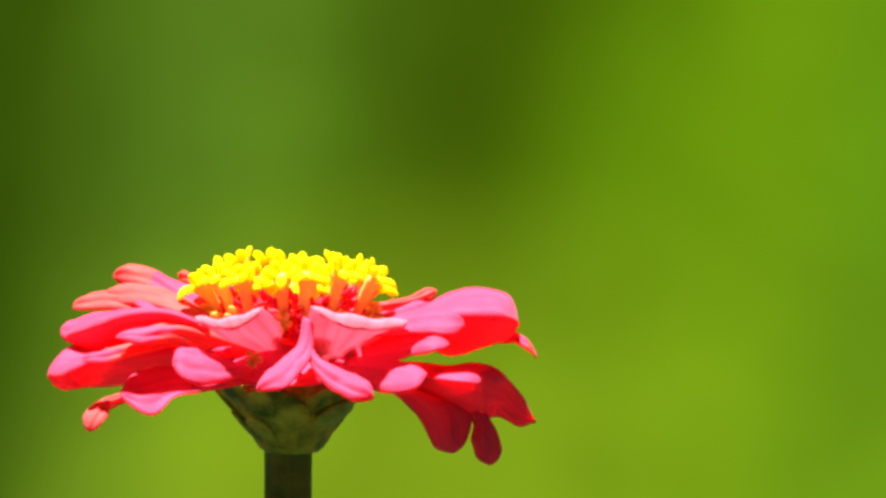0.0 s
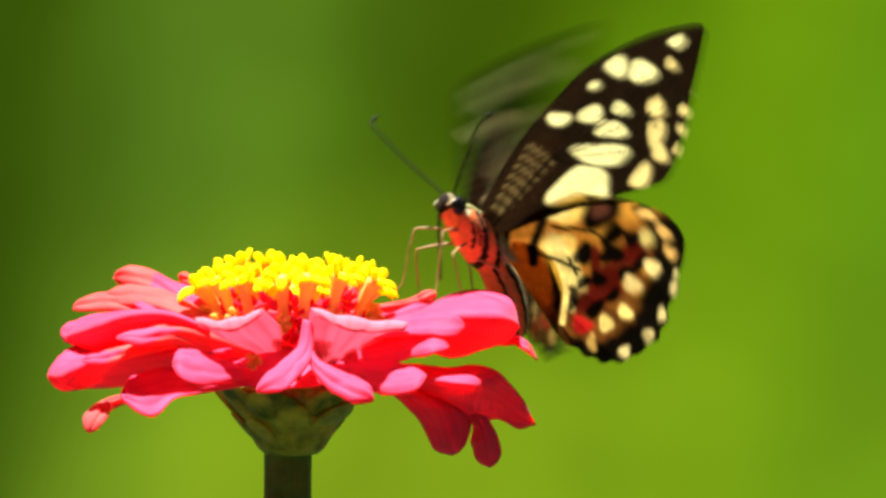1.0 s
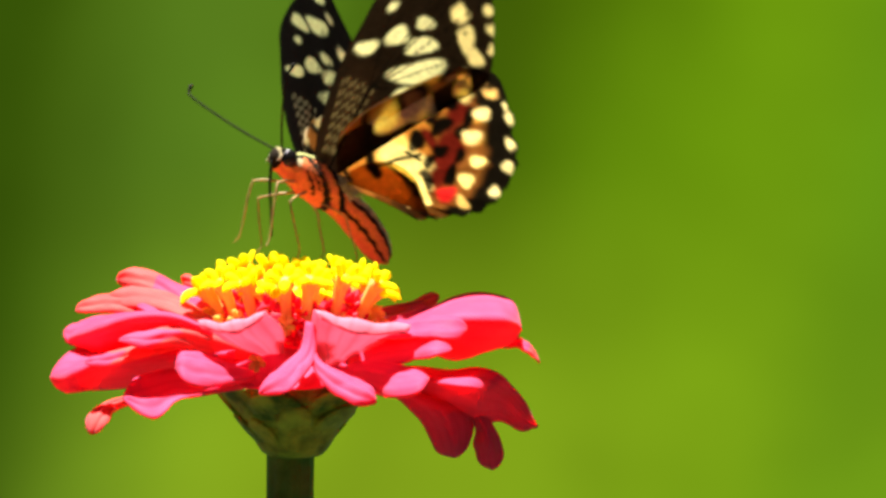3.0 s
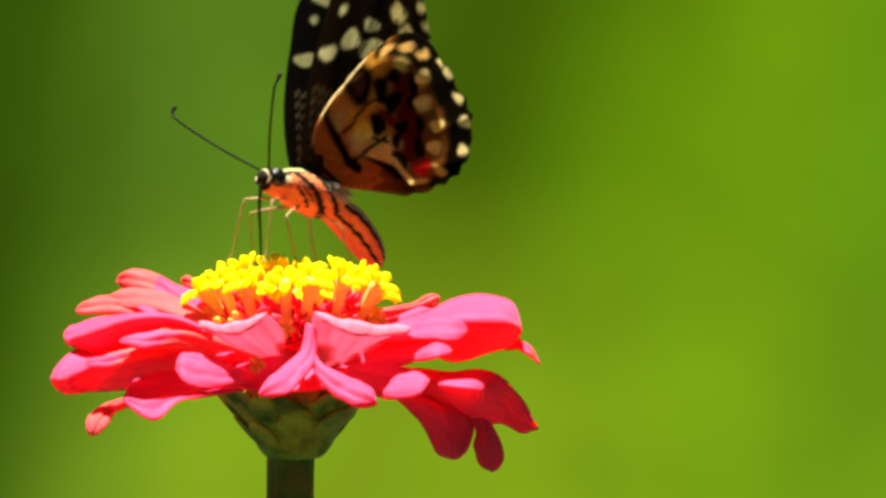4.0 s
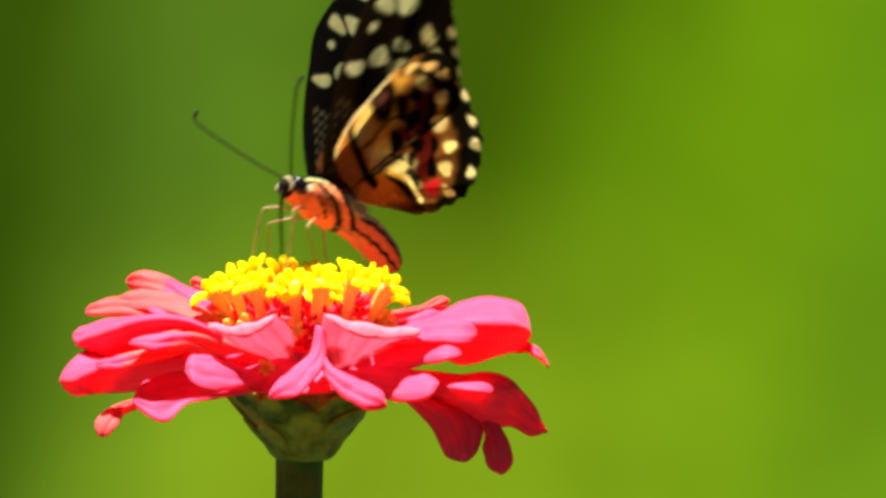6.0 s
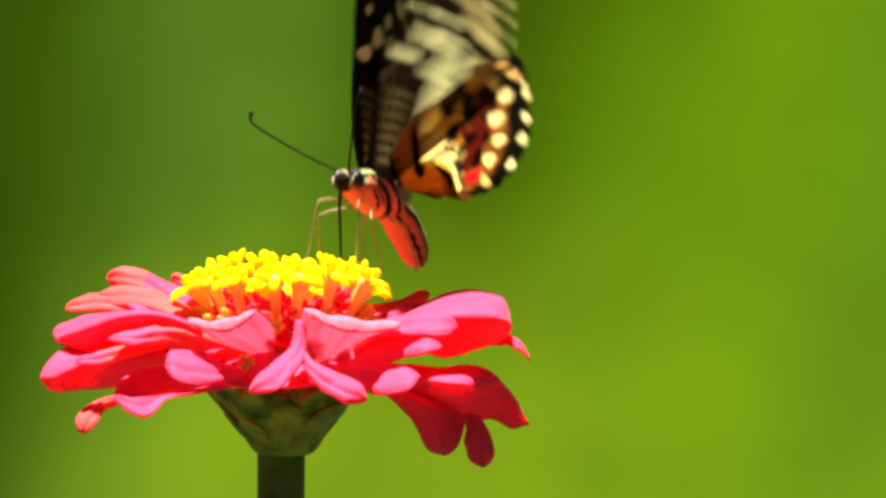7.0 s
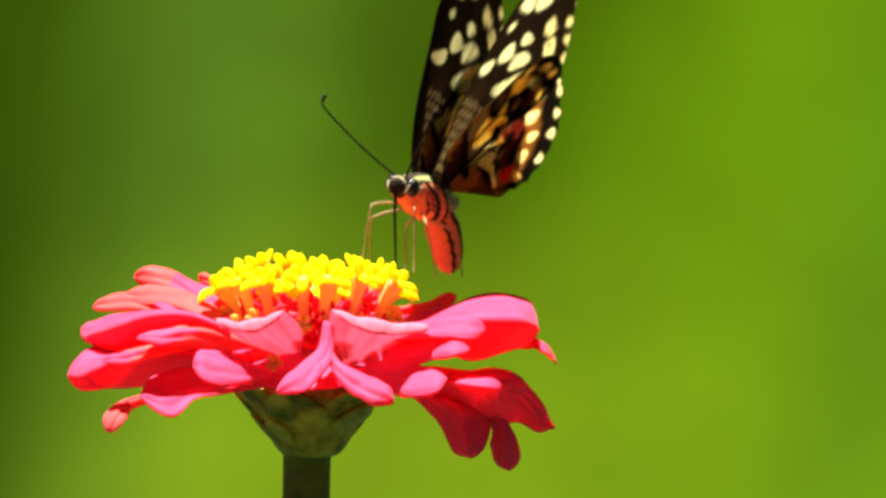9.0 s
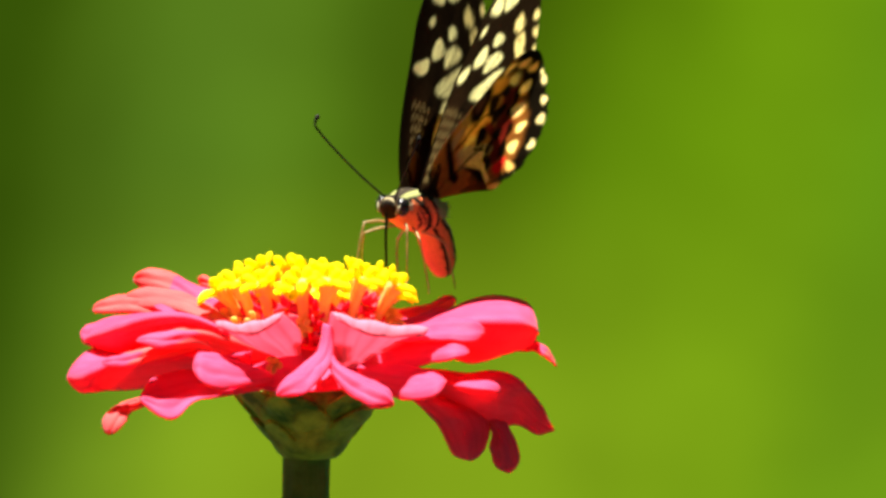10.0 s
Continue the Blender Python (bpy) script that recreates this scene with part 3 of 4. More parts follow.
    blade(flower, [[(1.8, -17.0, 9.2), (1.3, -19.0, 5.3), (-0.6, -22.0, 3.7), (-3.0, -27.0, 2.3), (-4.6, -29.0, 0.5)], [(3.6, -17.0, 7.4), (3.4, -20.0, 4.8), (2.6, -24.0, 3.1), (0.1, -30.0, 1.1), (-3.3, -31.0, 0.2)]], bulge=0.9, seed=25)
    blade(flower, [[(2.9, -18.0, 6.1), (4.4, -21.0, 3.7), (7.9, -25.0, 2.4), (11.1, -28.0, 1.3), (12.2, -29.0, -0.4)], [(2.7, -20.0, 4.1), (3.7, -23.0, 2.1), (6.2, -28.0, 0.2), (8.9, -31.0, -0.9), (11.6, -31.0, -1.1)]], bulge=0.9, seed=26)
    blade(flower, [[(-16.7, -16.0, -0.3), (-21.3, -18.0, -1.0), (-25.9, -21.0, -2.2), (-28.3, -24.0, -3.6), (-29.0, -25.0, -5.5)], [(-16.7, -16.0, -1.3), (-20.9, -18.0, -2.1), (-24.5, -21.0, -3.2), (-25.0, -26.0, -4.1), (-25.7, -28.0, -5.9)]], bulge=0.9, under=True, tip=0.72, seed=27)
    blade(flower, [[(-6.5, -8.0, 4.2), (-9.5, -12.5, 3.4), (-10.5, -16.5, 1.6), (-7.6, -20.5, -0.2)], [(3.0, -8.0, 3.5), (4.8, -14.0, 2.6), (6.2, -18.5, 1.2), (5.2, -21.5, -0.2)]], bulge=0.5, seed=30)
    for seed, line in ((26, [(1.2, 6.0, 3.4), (3.6, 16.0, 4.8), (6.0, 25.0, 4.8), (6.8, 31.0, 3.3)]), (27, [(-0.8, 6.0, 3.4), (-2.4, 16.0, 4.8), (-3.6, 25.0, 4.8), (-4.2, 31.0, 3.3)]),
                       (28, [(-2.8, 5.0, 3.5), (-9.2, 14.0, 5.4), (-14.8, 22.0, 5.9), (-18.0, 27.0, 4.4)]), (29, [(3.6, 5.0, 3.5), (9.2, 14.0, 4.8), (13.2, 22.0, 4.8), (15.2, 27.0, 3.4)])):
        blade(flower, [[(x - 4.2, y, z) for x, y, z in line], [(x + 4.2, y, z) for x, y, z in line]], bulge=0.9, seed=seed)


# ---- the butterfly ----
CREAM, BUFF, ORANGE, RUST = (0.86, 0.86, 0.68), (0.94, 0.57, 0.12), (0.92, 0.46, 0.08), (0.80, 0.33, 0.055)
GOLD = (0.96, 0.80, 0.34)
MAROON, SCARLET, INK, BROWN, DUSK = (0.15, 0.012, 0.008), (0.75, 0.012, 0.02), (0.0045, 0.0035, 0.0028), (0.014, 0.007, 0.004), (0.16, 0.05, 0.02)

# outlines of the spread wings, in millimetres ahead of and out from the hinge; spots: ahead, out, half length, half width, turn
HIND_EDGE = [(0.2, 0.3), (3.8, 5.6), (2.6, 11.1), (0.2, 15.3), (-2.3, 19.3), (-4.8, 22.0), (-7.4, 24.3), (-11.2, 25.3), (-14.6, 23.8), (-16.3, 22.3), (-18.2, 21.7), (-19.9, 19.3), (-21.7, 18.6), (-22.8, 16.9), (-23.9, 16.4), (-23.8, 15.0), (-24.6, 12.9), (-24.4, 11.6), (-24.8, 9.9), (-23.9, 8.8), (-23.6, 7.3), (-22.4, 6.7), (-21.6, 5.4), (-20.2, 5.0), (-18.7, 3.5), (-16.8, 3.1), (-14.9, 4.0), (-11.7, 6.0), (-7.6, 6.6), (-3.9, 5.3), (-1.2, 2.2)]
FORE_EDGE = [(0.0, 0.3), (4.2, 1.3), (9.0, 5.7), (13.2, 11.2), (16.2, 16.5), (18.8, 21.5), (20.0, 27.0), (20.2, 33.0), (19.4, 37.7), (18.2, 40.2), (15.6, 39.1), (10.2, 36.2), (5.2, 33.6), (0.8, 30.8), (-1.9, 28.4), (-2.2, 26.4), (-1.4, 21.0), (-0.7, 15.0), (-0.3, 8.0), (-0.2, 2.0)]
HIND_RUST = [(0.4, 4.0, 3.14, 2.18, -140), (3.9, 5.9, 1.46, 0.81, 94)]
HIND_BUFF = [(-0.5, 11.3, 2.55, 2.0, 100), (-5.5, 8.0, 2.64, 2.16, 112)]
HIND_ORANGE = [(-5.2, 14.4, 2.07, 1.32, 122), (-4.3, 18.9, 2.62, 1.43, 116), (-13.9, 19.1, 1.66, 1.19, 154), (-15.2, 16.0, 2.1, 1.2, 152), (-9.6, 23.5, 1.23, 0.82, 165), (-13.1, 23.1, 1.18, 0.78, -165), (-4.4, 6.0, 2.6, 0.7, 158)]
HIND_CREAM = [(-7.6, 7.7, 4.8, 1.9, 172), (-12.6, 5.9, 2.3, 0.8, 168), (-8.8, 8.0, 1.86, 0.79, 134), (-9.2, 20.5, 1.32, 1.19, 107), (-9.5, 24.4, 1.45, 0.35, 161), (3.7, 5.3, 1.49, 0.57, 85), (-0.4, 9.8, 1.66, 1.06, 104)]
HIND_MAROON = [(-10.0, 17.8, 2.96, 1.89, 63), (-13.4, 11.5, 5.29, 2.49, 72), (-9.1, 12.2, 2.39, 0.77, -159)]
HIND_DARK = [(-2.4, 15.6, 2.68, 2.47, 27), (-6.7, 15.9, 1.75, 1.13, 72), (-9.3, 14.7, 1.64, 1.2, 115), (-7.5, 10.9, 1.57, 1.2, 45), (-11.9, 11.6, 1.11, 0.84, 155), (-8.4, 18.3, 1.13, 0.93, 172), (-5.6, 21.5, 1.87, 0.95, 152), (-12.9, 6.3, 1.91, 1.34, 61), (-12.4, 17.8, 1.77, 0.78, 65), (-12.5, 15.4, 0.95, 0.67, 61), (-15.8, 9.5, 1.55, 0.78, 64), (-15.0, 12.6, 1.07, 0.67, 63), (-12.2, 21.6, 1.09, 0.96, 128), (-11.4, 9.4, 1.1, 0.75, 83)]
HIND_SPOTS = [(-18.1, 13.3, 1.44, 1.02, 160), (-18.4, 10.1, 1.49, 1.14, -180)]
HIND_LUNULE = [(-20.2, 7.1, 1.31, 0.67, -167)]
HIND_RIM = [(-17.8, 21.1, 1.14, 0.57, -150), (-20.5, 18.1, 1.14, 0.66, -158), (-22.7, 15.1, 1.07, 0.9, 175), (-23.4, 11.0, 1.0, 0.89, -171), (-22.5, 6.1, 0.49, 0.4, 173), (-18.6, 3.2, 0.69, 0.3, 173), (-15.9, 22.2, 0.83, 0.38, -142)]
RED_SPOT = (-17.2, 6.8, 1.55, 1.2, 142)
HIND_BANDS = [(0.8, [(2.8, 10.2), (-0.7, 7.1), (-3.5, 4.4), (-5.5, 3.8)]), (0.43, [(3.3, 4.5), (1.6, 2.6), (-2.2, 0.8)]), (0.43, [(4.3, 2.6), (2.2, 0.5), (-1.8, -0.3)]), (0.29, [(-4.5, 4.7), (-6.5, 6.9), (-9.4, 9.5)]), (0.23, [(-3.1, 10.6), (-5.0, 13.3), (-7.7, 15.4)]), (0.23, [(-7.1, 8.7), (-10.0, 8.9)]), (0.23, [(-1.7, 8.2), (-3.3, 10.2)])]
FORE_SPOTS = [(13.0, 16.0, 1.98, 1.09, 118), (11.7, 20.7, 1.96, 1.45, 103), (8.3, 22.8, 2.65, 1.35, 117), (10.8, 25.1, 1.51, 1.07, 135), (5.3, 20.3, 4.81, 1.77, 117), (1.6, 16.9, 4.05, 2.84, 120), (17.3, 26.4, 1.82, 1.61, 156), (15.0, 29.7, 2.31, 1.82, 135), (15.8, 22.4, 0.97, 0.73, -108), (17.5, 35.8, 1.31, 0.9, -95), (2.1, 14.8, 4.25, 2.55, -101)]
FORE_RIM = [(8.8, 29.9, 1.35, 1.15, 140), (5.6, 29.2, 1.37, 1.14, 3), (2.1, 28.5, 1.47, 0.98, -2), (-0.3, 24.9, 1.98, 1.18, 46), (4.7, 28.4, 1.57, 0.85, 14), (9.1, 30.2, 1.39, 0.77, 13), (14.5, 34.0, 0.88, 0.75, -4), (6.9, 33.8, 0.84, 0.75, 135), (4.2, 32.7, 0.84, 0.75, 136), (1.5, 31.2, 0.78, 0.73, -13), (8.8, 36.3, 0.76, 0.66, 134)]


def daub(rgb, pts, spots, colour, soft=0.22, rag=0.12):
    """Lays spots of a colour on a wing, with slightly ragged edges."""
    for k, (a, b, ra, rb, turn) in enumerate(spots):
        c, s = math.cos(radians(turn)), math.sin(radians(turn))
        x, y = pts[:, 0] - a, pts[:, 1] - b
        u, v = (x * c + y * s) / ra, (y * c - x * s) / rb
        far = (np.abs(u) ** 2.4 + np.abs(v) ** 2.4) ** (1 / 2.4) + rag * np.sin(3 * np.arctan2(v, u) + k * 1.7)
        w = (1 - step(1 - soft, 1 + soft, far))[:, None]
        rgb[:] = rgb * (1 - w) + np.array(colour) * w


def shrunk(spots, share):
    return [(a, b, share * ra, share * rb, turn) for a, b, ra, rb, turn in spots]


def streak(rgb, pts, a, b, width, colour):
    """A line on a wing from one place to another."""
    a, b = np.array(a, float), np.array(b, float)
    d = b - a
    t = np.clip(((pts[:, :2] - a) @ d) / (d @ d), 0, 1)
    far = np.linalg.norm(pts[:, :2] - a - t[:, None] * d, axis=1)
    w = (1 - step(width * 0.55, width * 1.3, far))[:, None]
    rgb[:] = rgb * (1 - w) + np.array(colour) * w


def speckle(rgb, pts, amount=0.25, scale=1.3):
    g = np.array([noise.noise((p[0] * scale, p[1] * scale, 5.0)) for p in pts])
    rgb *= (1 + amount * g)[:, None]


def fore_colours(pts, upper):
    rgb = np.tile(np.array(INK if upper else BROWN), (len(pts), 1)).astype(float)
    if not upper:
        streak(rgb, pts, (1.0, 1.0), (9.0, 13.0), 3.0, (0.035, 0.014, 0.007))
    for k in range(9):                      # dusted lines in the cell
        off = k - 4
        for q in range(7):
            s0 = 0.18 + 0.11 * q + 0.03 * (k % 2)
            p0 = (1.6 + 8.4 * s0 + off * 0.42 * (0.3 + s0), 1.0 + 12.5 * s0 - off * 0.30 * (0.3 + s0))
            streak(rgb, pts, p0, (p0[0] + 0.36, p0[1] + 0.62), 0.13, (0.30, 0.28, 0.15) if upper else (0.10, 0.07, 0.035))
    daub(rgb, pts, shrunk(FORE_SPOTS, 0.9), CREAM if not upper else (0.50, 0.54, 0.28), 0.14)
    daub(rgb, pts, FORE_RIM, (0.78, 0.64, 0.32) if not upper else (0.6, 0.58, 0.32), 0.25)
    for tip in ((12.5, 37), (8.5, 33.5), (6.0, 29.5), (3.5, 26.0), (1.2, 23.4), (17, 24), (14, 30)):
        streak(rgb, pts, (7.5, 13.0), tip, 0.12, INK)
    streak(rgb, pts, (0.6, 0.6), (7.6, 13.2), 0.22, INK)
    return rgb


def hind_colours(pts, upper):
    if upper:
        rgb = 0.28 * hind_colours(pts, False)
        daub(rgb, pts, HIND_BUFF + HIND_CREAM, (0.54, 0.48, 0.22), 0.15)
        return rgb
    rgb = np.tile(np.array(RUST), (len(pts), 1)).astype(float)
    outer = step(-8.0, -12.0, pts[:, 0] - 0.35 * (pts[:, 1] - 12))[:, None]
    rgb = rgb * (1 - 0.75 * outer) + np.array(DUSK) * 0.75 * outer
    daub(rgb, pts, HIND_RUST, RUST, 0.25)
    daub(rgb, pts, HIND_MAROON, MAROON, 0.35, 0.1)
    daub(rgb, pts, HIND_ORANGE, ORANGE, 0.25)
    daub(rgb, pts, HIND_BUFF, BUFF, 0.16)
    daub(rgb, pts, HIND_CREAM, GOLD, 0.18)
    daub(rgb, pts, shrunk(HIND_DARK, 1.15), INK, 0.22)
    eye = HIND_DARK[0]
    daub(rgb, pts, [(eye[0], eye[1], eye[2] * 0.5, eye[3] * 0.5, eye[4])], (0.13, 0.045, 0.035), 0.5)
    return rgb


def wing(name, root, outline, colours, mirror, parent, hinge, label, camber):
    """A thin wing, domed a little, with its own pattern on each side."""
    edge = smooth_path(outline, 150)
    nu = 120
    rho = np.linspace(0.0, 1.0, nu)[:, None, None]
    root = np.array(root, float)
    flat = root + rho * (edge[None] - root)
    lift = camber * np.sin(rho[:, :, 0] * math.pi * 0.9) + 0.10 * np.sin(np.linspace(0, 44, 150))[None] * rho[:, :, 0]
    grid = np.concatenate([flat, lift[:, :, None]], 2)
    pts = grid.reshape(-1, 3)
    rim = np.tile(np.linspace(0, 1, nu)[:, None], (1, 150)).ravel()
    up, low = colours(pts, True), colours(pts, False)
    for rgb in (up, low):
        border(rgb, pts, rim, name, rgb is low)
        speckle(rgb, pts)
    if mirror:
        grid = grid * [1, -1, 1]
        grid, up, low = grid[:, ::-1], up.reshape(nu, 150, 3)[:, ::-1].reshape(-1, 3), low.reshape(nu, 150, 3)[:, ::-1].reshape(-1, 3)
    both = np.concatenate([up, low])
    ob = shell(name, grid * MM, 0.10 * MM, [WING], parent, label, both)
    ob.matrix_basis = pose(*[c * MM for c in hinge])
    return ob


def border(rgb, pts, rim, name, under):
    if name != "hindwing":
        return
    outer = (step(0.80, 0.87, rim) * step(-5.0, -8.0, pts[:, 0]) * step(3.6, 5.0, pts[:, 1]))[:, None]
    rgb[:] = rgb * (1 - outer) + np.array(INK) * outer
    daub(rgb, pts, shrunk(HIND_SPOTS, 0.88), GOLD, 0.15)
    daub(rgb, pts, [(-14.7, 15.8, 1.5, 1.05, 152), (-13.6, 19.4, 1.3, 1.0, 152)], (0.93, 0.76, 0.42), 0.22)
    daub(rgb, pts, [(-9.4, 22.9, 1.3, 0.7, 152), (-12.6, 22.6, 1.1, 0.7, 152), (-6.0, 21.6, 1.4, 0.6, 130)], (0.88, 0.56, 0.22), 0.25)
    daub(rgb, pts, HIND_LUNULE, (0.90, 0.60, 0.22), 0.25)
    daub(rgb, pts, shrunk(HIND_RIM, 0.88), (0.90, 0.80, 0.48), 0.25)
    for p, q in (((-15.6, 4.3), (-11.7, 6.4)), ((-11.7, 6.4), (-5.2, 6.5))):       # the pale inner margin
        streak(rgb, pts, p, q, 0.55, GOLD)
    for width, band in HIND_BANDS:
        for p, q in zip(band[:-1], band[1:]):
            streak(rgb, pts, p, q, width, INK)
    daub(rgb, pts, [RED_SPOT], SCARLET if under else (0.40, 0.02, 0.02), 0.3)
    for p, q in zip(HIND_EDGE[1:4], HIND_EDGE[2:5]):      # the pale leading edge
        streak(rgb, pts, p, q, 0.22, (0.80, 0.66, 0.40))


FORE_HINGE, HIND_HINGE, WAIST = (1.8, 1.5, 0.8), (0.3, 1.5, 2.7), (-2.0, 0.0, 0.1)


def lime_butterfly():
    fly = new("butterfly")
    tagged(fly, "black and cream chequered butterfly with an orange body", "butterfly")
    flame, black, pale = np.array((0.74, 0.20, 0.07)), np.array((0.02, 0.015, 0.01)), np.array((0.78, 0.66, 0.36))

    cream, moss = np.array((0.62, 0.55, 0.32)), np.array((0.26, 0.27, 0.10))

    def belly(s, turn):
        h = math.sin(turn) + 0.04 * math.sin(s * 40)      # 1 on the back, -1 on the belly
        if h > 0.84:
            return np.array((0.10, 0.05, 0.02))
        if h > 0.40:
            return cream * (0.85 + 0.15 * math.sin(s * 55)) if s < 0.86 else flame * 0.9
        if h > 0.08:
            return black
        if abs(h + 0.58) < 0.10 and s < 0.95:
            return black
        return flame

    def chest(s, turn):
        h = math.sin(turn) + 0.03 * math.sin(s * 70)
        slant = 0.17 + 0.36 * (0.7 - h)                   # the stripes run down and back
        if h > 0.66:
            return moss if 0.34 < abs(math.cos(turn)) < 0.70 and s < 0.40 else black * 1.5
        if s < 0.11:
            return cream * 0.75 if -0.05 < h < 0.45 else black if h > -0.1 else flame
        if h > 0.05 and s > slant + 0.40:
            return cream * (0.80 + 0.2 * math.sin(s * 90 + h * 20))
        if abs(s - slant) < 0.075 or abs(s - slant - 0.33) < 0.075:
            return black
        if abs(s - slant + 0.135) < 0.028 and -0.6 < h < 0.15 or abs(s - slant + 0.25) < 0.035 and -0.85 < h < -0.1:
            return black
        return flame

    def face(s, turn):
        h = math.sin(turn)
        if s < 0.42:                            # upright stripes in front of the eyes
            return pale * 0.38 if 0.24 < s < 0.33 and h > -0.5 else black
        return black if h > -0.25 else flame
    moving = {}
    moving["abdomen"] = tube("abdomen", (smooth_path([(-1.6, 0, 0.7), (-5.4, 0, 0.5), (-9.2, 0, -0.5), (-12.4, 0, -1.9), (-14.4, 0, -2.8)], 26) - WAIST) * MM,
         np.interp(np.linspace(0, 1, 26), [0, .1, .35, .65, .88, 1], [1.7, 2.25, 2.6, 2.3, 1.4, 0.25]) * MM, BODY, fly, "orange abdomen with black and cream lengthwise stripes", 64, belly)
    tube("thorax", smooth_path([(7.8, 0, 0.4), (5.4, 0, 0.75), (2.4, 0, 1.05), (-0.6, 0, 1.1), (-3.4, 0, 0.8)], 48) * MM,
         np.interp(np.linspace(0, 1, 48), [0, .12, .4, .7, 1], [1.7, 2.35, 3.1, 3.1, 2.2]) * MM, BODY, fly, "furry orange thorax with slanting black stripes", 64, chest)
    tufts(fly, MM)
    head = tube("head", smooth_path([(10.6, 0, -0.4), (9.8, 0, 0.0), (8.6, 0, 0.2), (6.8, 0, 0.1)], 24) * MM,
                np.interp(np.linspace(0, 1, 24), [0, .12, .3, .6, 1], [0.4, 1.05, 1.5, 1.85, 1.8]) * MM, BODY, fly, "small head with black and cream stripes", 36, face)
    for side in (1, -1):
        ball = smooth_path([(8.7, side * 0.9, 0.5), (8.7, side * 1.5, 0.55), (8.7, side * 2.2, 0.55), (8.7, side * 2.5, 0.55)], 10)
        tube("eye", ball * MM, np.array([0.9, 1.15, 1.28, 1.34, 1.32, 1.22, 1.02, 0.78, 0.5, 0.12]) * MM, EYE_BLACK, head, "glossy black compound eye", 20)
        bristle = smooth_path([(10.1, side * 1.35, -0.9), (9.95, side * 1.75, 0.5), (9.3, side * 1.6, 1.7)], 6)
        tube("eye_stripe", bristle * MM, np.array([.06, .10, .12, .12, .09, .05]) * MM, patterned_cream(), head, "cream stripe along the eye", 8)
        tip = np.array((17.9, 5.8, 11.6) if side > 0 else (21.0, -10.1, 6.6))
        start, bow = np.array((9.8, side * 0.6, 1.2)), np.array((0.3, 0.0, -0.5))
        feeler = smooth_path([start, start * 0.66 + tip * 0.34 + bow, start * 0.32 + tip * 0.68 + bow * 1.3, start * 0.06 + tip * 0.94 + bow, tip, tip + (-0.1, 0, 1.2)], 26) - start
        moving["antenna", side] = tube("antenna", feeler * MM, np.interp(np.linspace(0, 1, 26), [0, .75, .9, .97, 1], [.16, .16, .29, .34, .12]) * MM, BLACK, head, "thin black clubbed antenna", 8)
        moving["antenna", side].matrix_basis = pose(*[c * MM for c in start])
        moving["feeler", side] = start, tip - start
    moving["abdomen"].matrix_basis = pose(*[c * MM for c in WAIST])
    trunk = smooth_path([(0, 0, 0), (0.3, 0, -3.4), (0.15, 0, -7.2), (0, 0, -11.0)], 16)
    moving["proboscis"] = tube("proboscis", trunk * MM, np.interp(np.linspace(0, 1, 16), [0, 1], [.26, .15]) * MM, BLACK, fly, "thin black proboscis", 8)
    moving["proboscis"].matrix_basis = pose(10.2 * MM, 0, -0.7 * MM)
    for hip, knee, foot in ((6.0, (4.0, 2.2, 0.2), (5.8, 3.0, -8.2)), (3.4, (4.6, 3.2, -0.9), (3.4, 4.2, -8.4)), (0.4, (-2.6, 2.6, -1.9), (-4.2, 3.4, -8.0))):
        for side in (1, -1):
            turn = np.array((1, side, 1))
            bent, down = np.array(knee) * turn, np.array(foot) * turn
            leg = smooth_path([(0, 0, 0), bent * 0.55 + [0, 0, 0.2], bent], 6)
            shin = smooth_path([bent, bent * 0.66 + down * 0.34 + turn * (0.1, 0.08, 0), bent * 0.1 + down * 0.9, down + turn * (0.7, 0.3, -0.5)], 10)
            limb = tube("leg", np.concatenate([leg, shin[1:]]) * MM, np.interp(np.linspace(0, 1, 15), [0, .4, 1], [.20, .15, .09]) * MM, TAN, fly, "thin tan leg", 7)
            limb.matrix_basis = pose(hip * MM, side * 1.2 * MM, -1.6 * MM)
            moving["leg", hip, side] = limb
    for side in (1, -1):
        moving["fore", side] = wing("forewing", (0, 0), FORE_EDGE, fore_colours, side < 0, fly, (FORE_HINGE[0], side * FORE_HINGE[1], FORE_HINGE[2]), "black forewing with cream spots", 0.9)
        moving["hind", side] = wing("hindwing", (0, 0), HIND_EDGE, hind_colours, side < 0, fly, (HIND_HINGE[0], side * HIND_HINGE[1], HIND_HINGE[2]), "orange and black hindwing with cream spots and a red mark", 0.7)
    return fly, moving


def tufts(fly, unit):
    """Cream hairs that cover the wing joints and fan out over the wing bases."""
    rnd = random.Random(8)
    for side in (1, -1):
        verts, faces = [], []
        for k in range(90):
            base = np.array((rnd.uniform(-3.2, 1.2), 0.0, 0.0))
            high = rnd.uniform(0.05, 0.7)
            base[1], base[2] = side * 2.95 * math.sqrt(1 - high * high), 1.0 + 2.95 * high
            run = np.array((rnd.uniform(-1.5, -0.5), side * rnd.uniform(0.1, 0.4), rnd.uniform(-0.1, 0.8)))
            tip = base + run / np.linalg.norm(run) * rnd.uniform(0.8, 2.0)
            b = len(verts)
            for t in range(3):
                verts.append(base + 0.13 * np.array((0, math.cos(t * 2.1), math.sin(t * 2.1))))
            verts.append(tip)
            faces += [(b, b + 1, b + 3), (b + 1, b + 2, b + 3), (b + 2, b, b + 3)]
        finish("tuft", np.array(verts) * unit, faces, [patterned_cream()], fly, "cream tuft of hair at the wing joint")


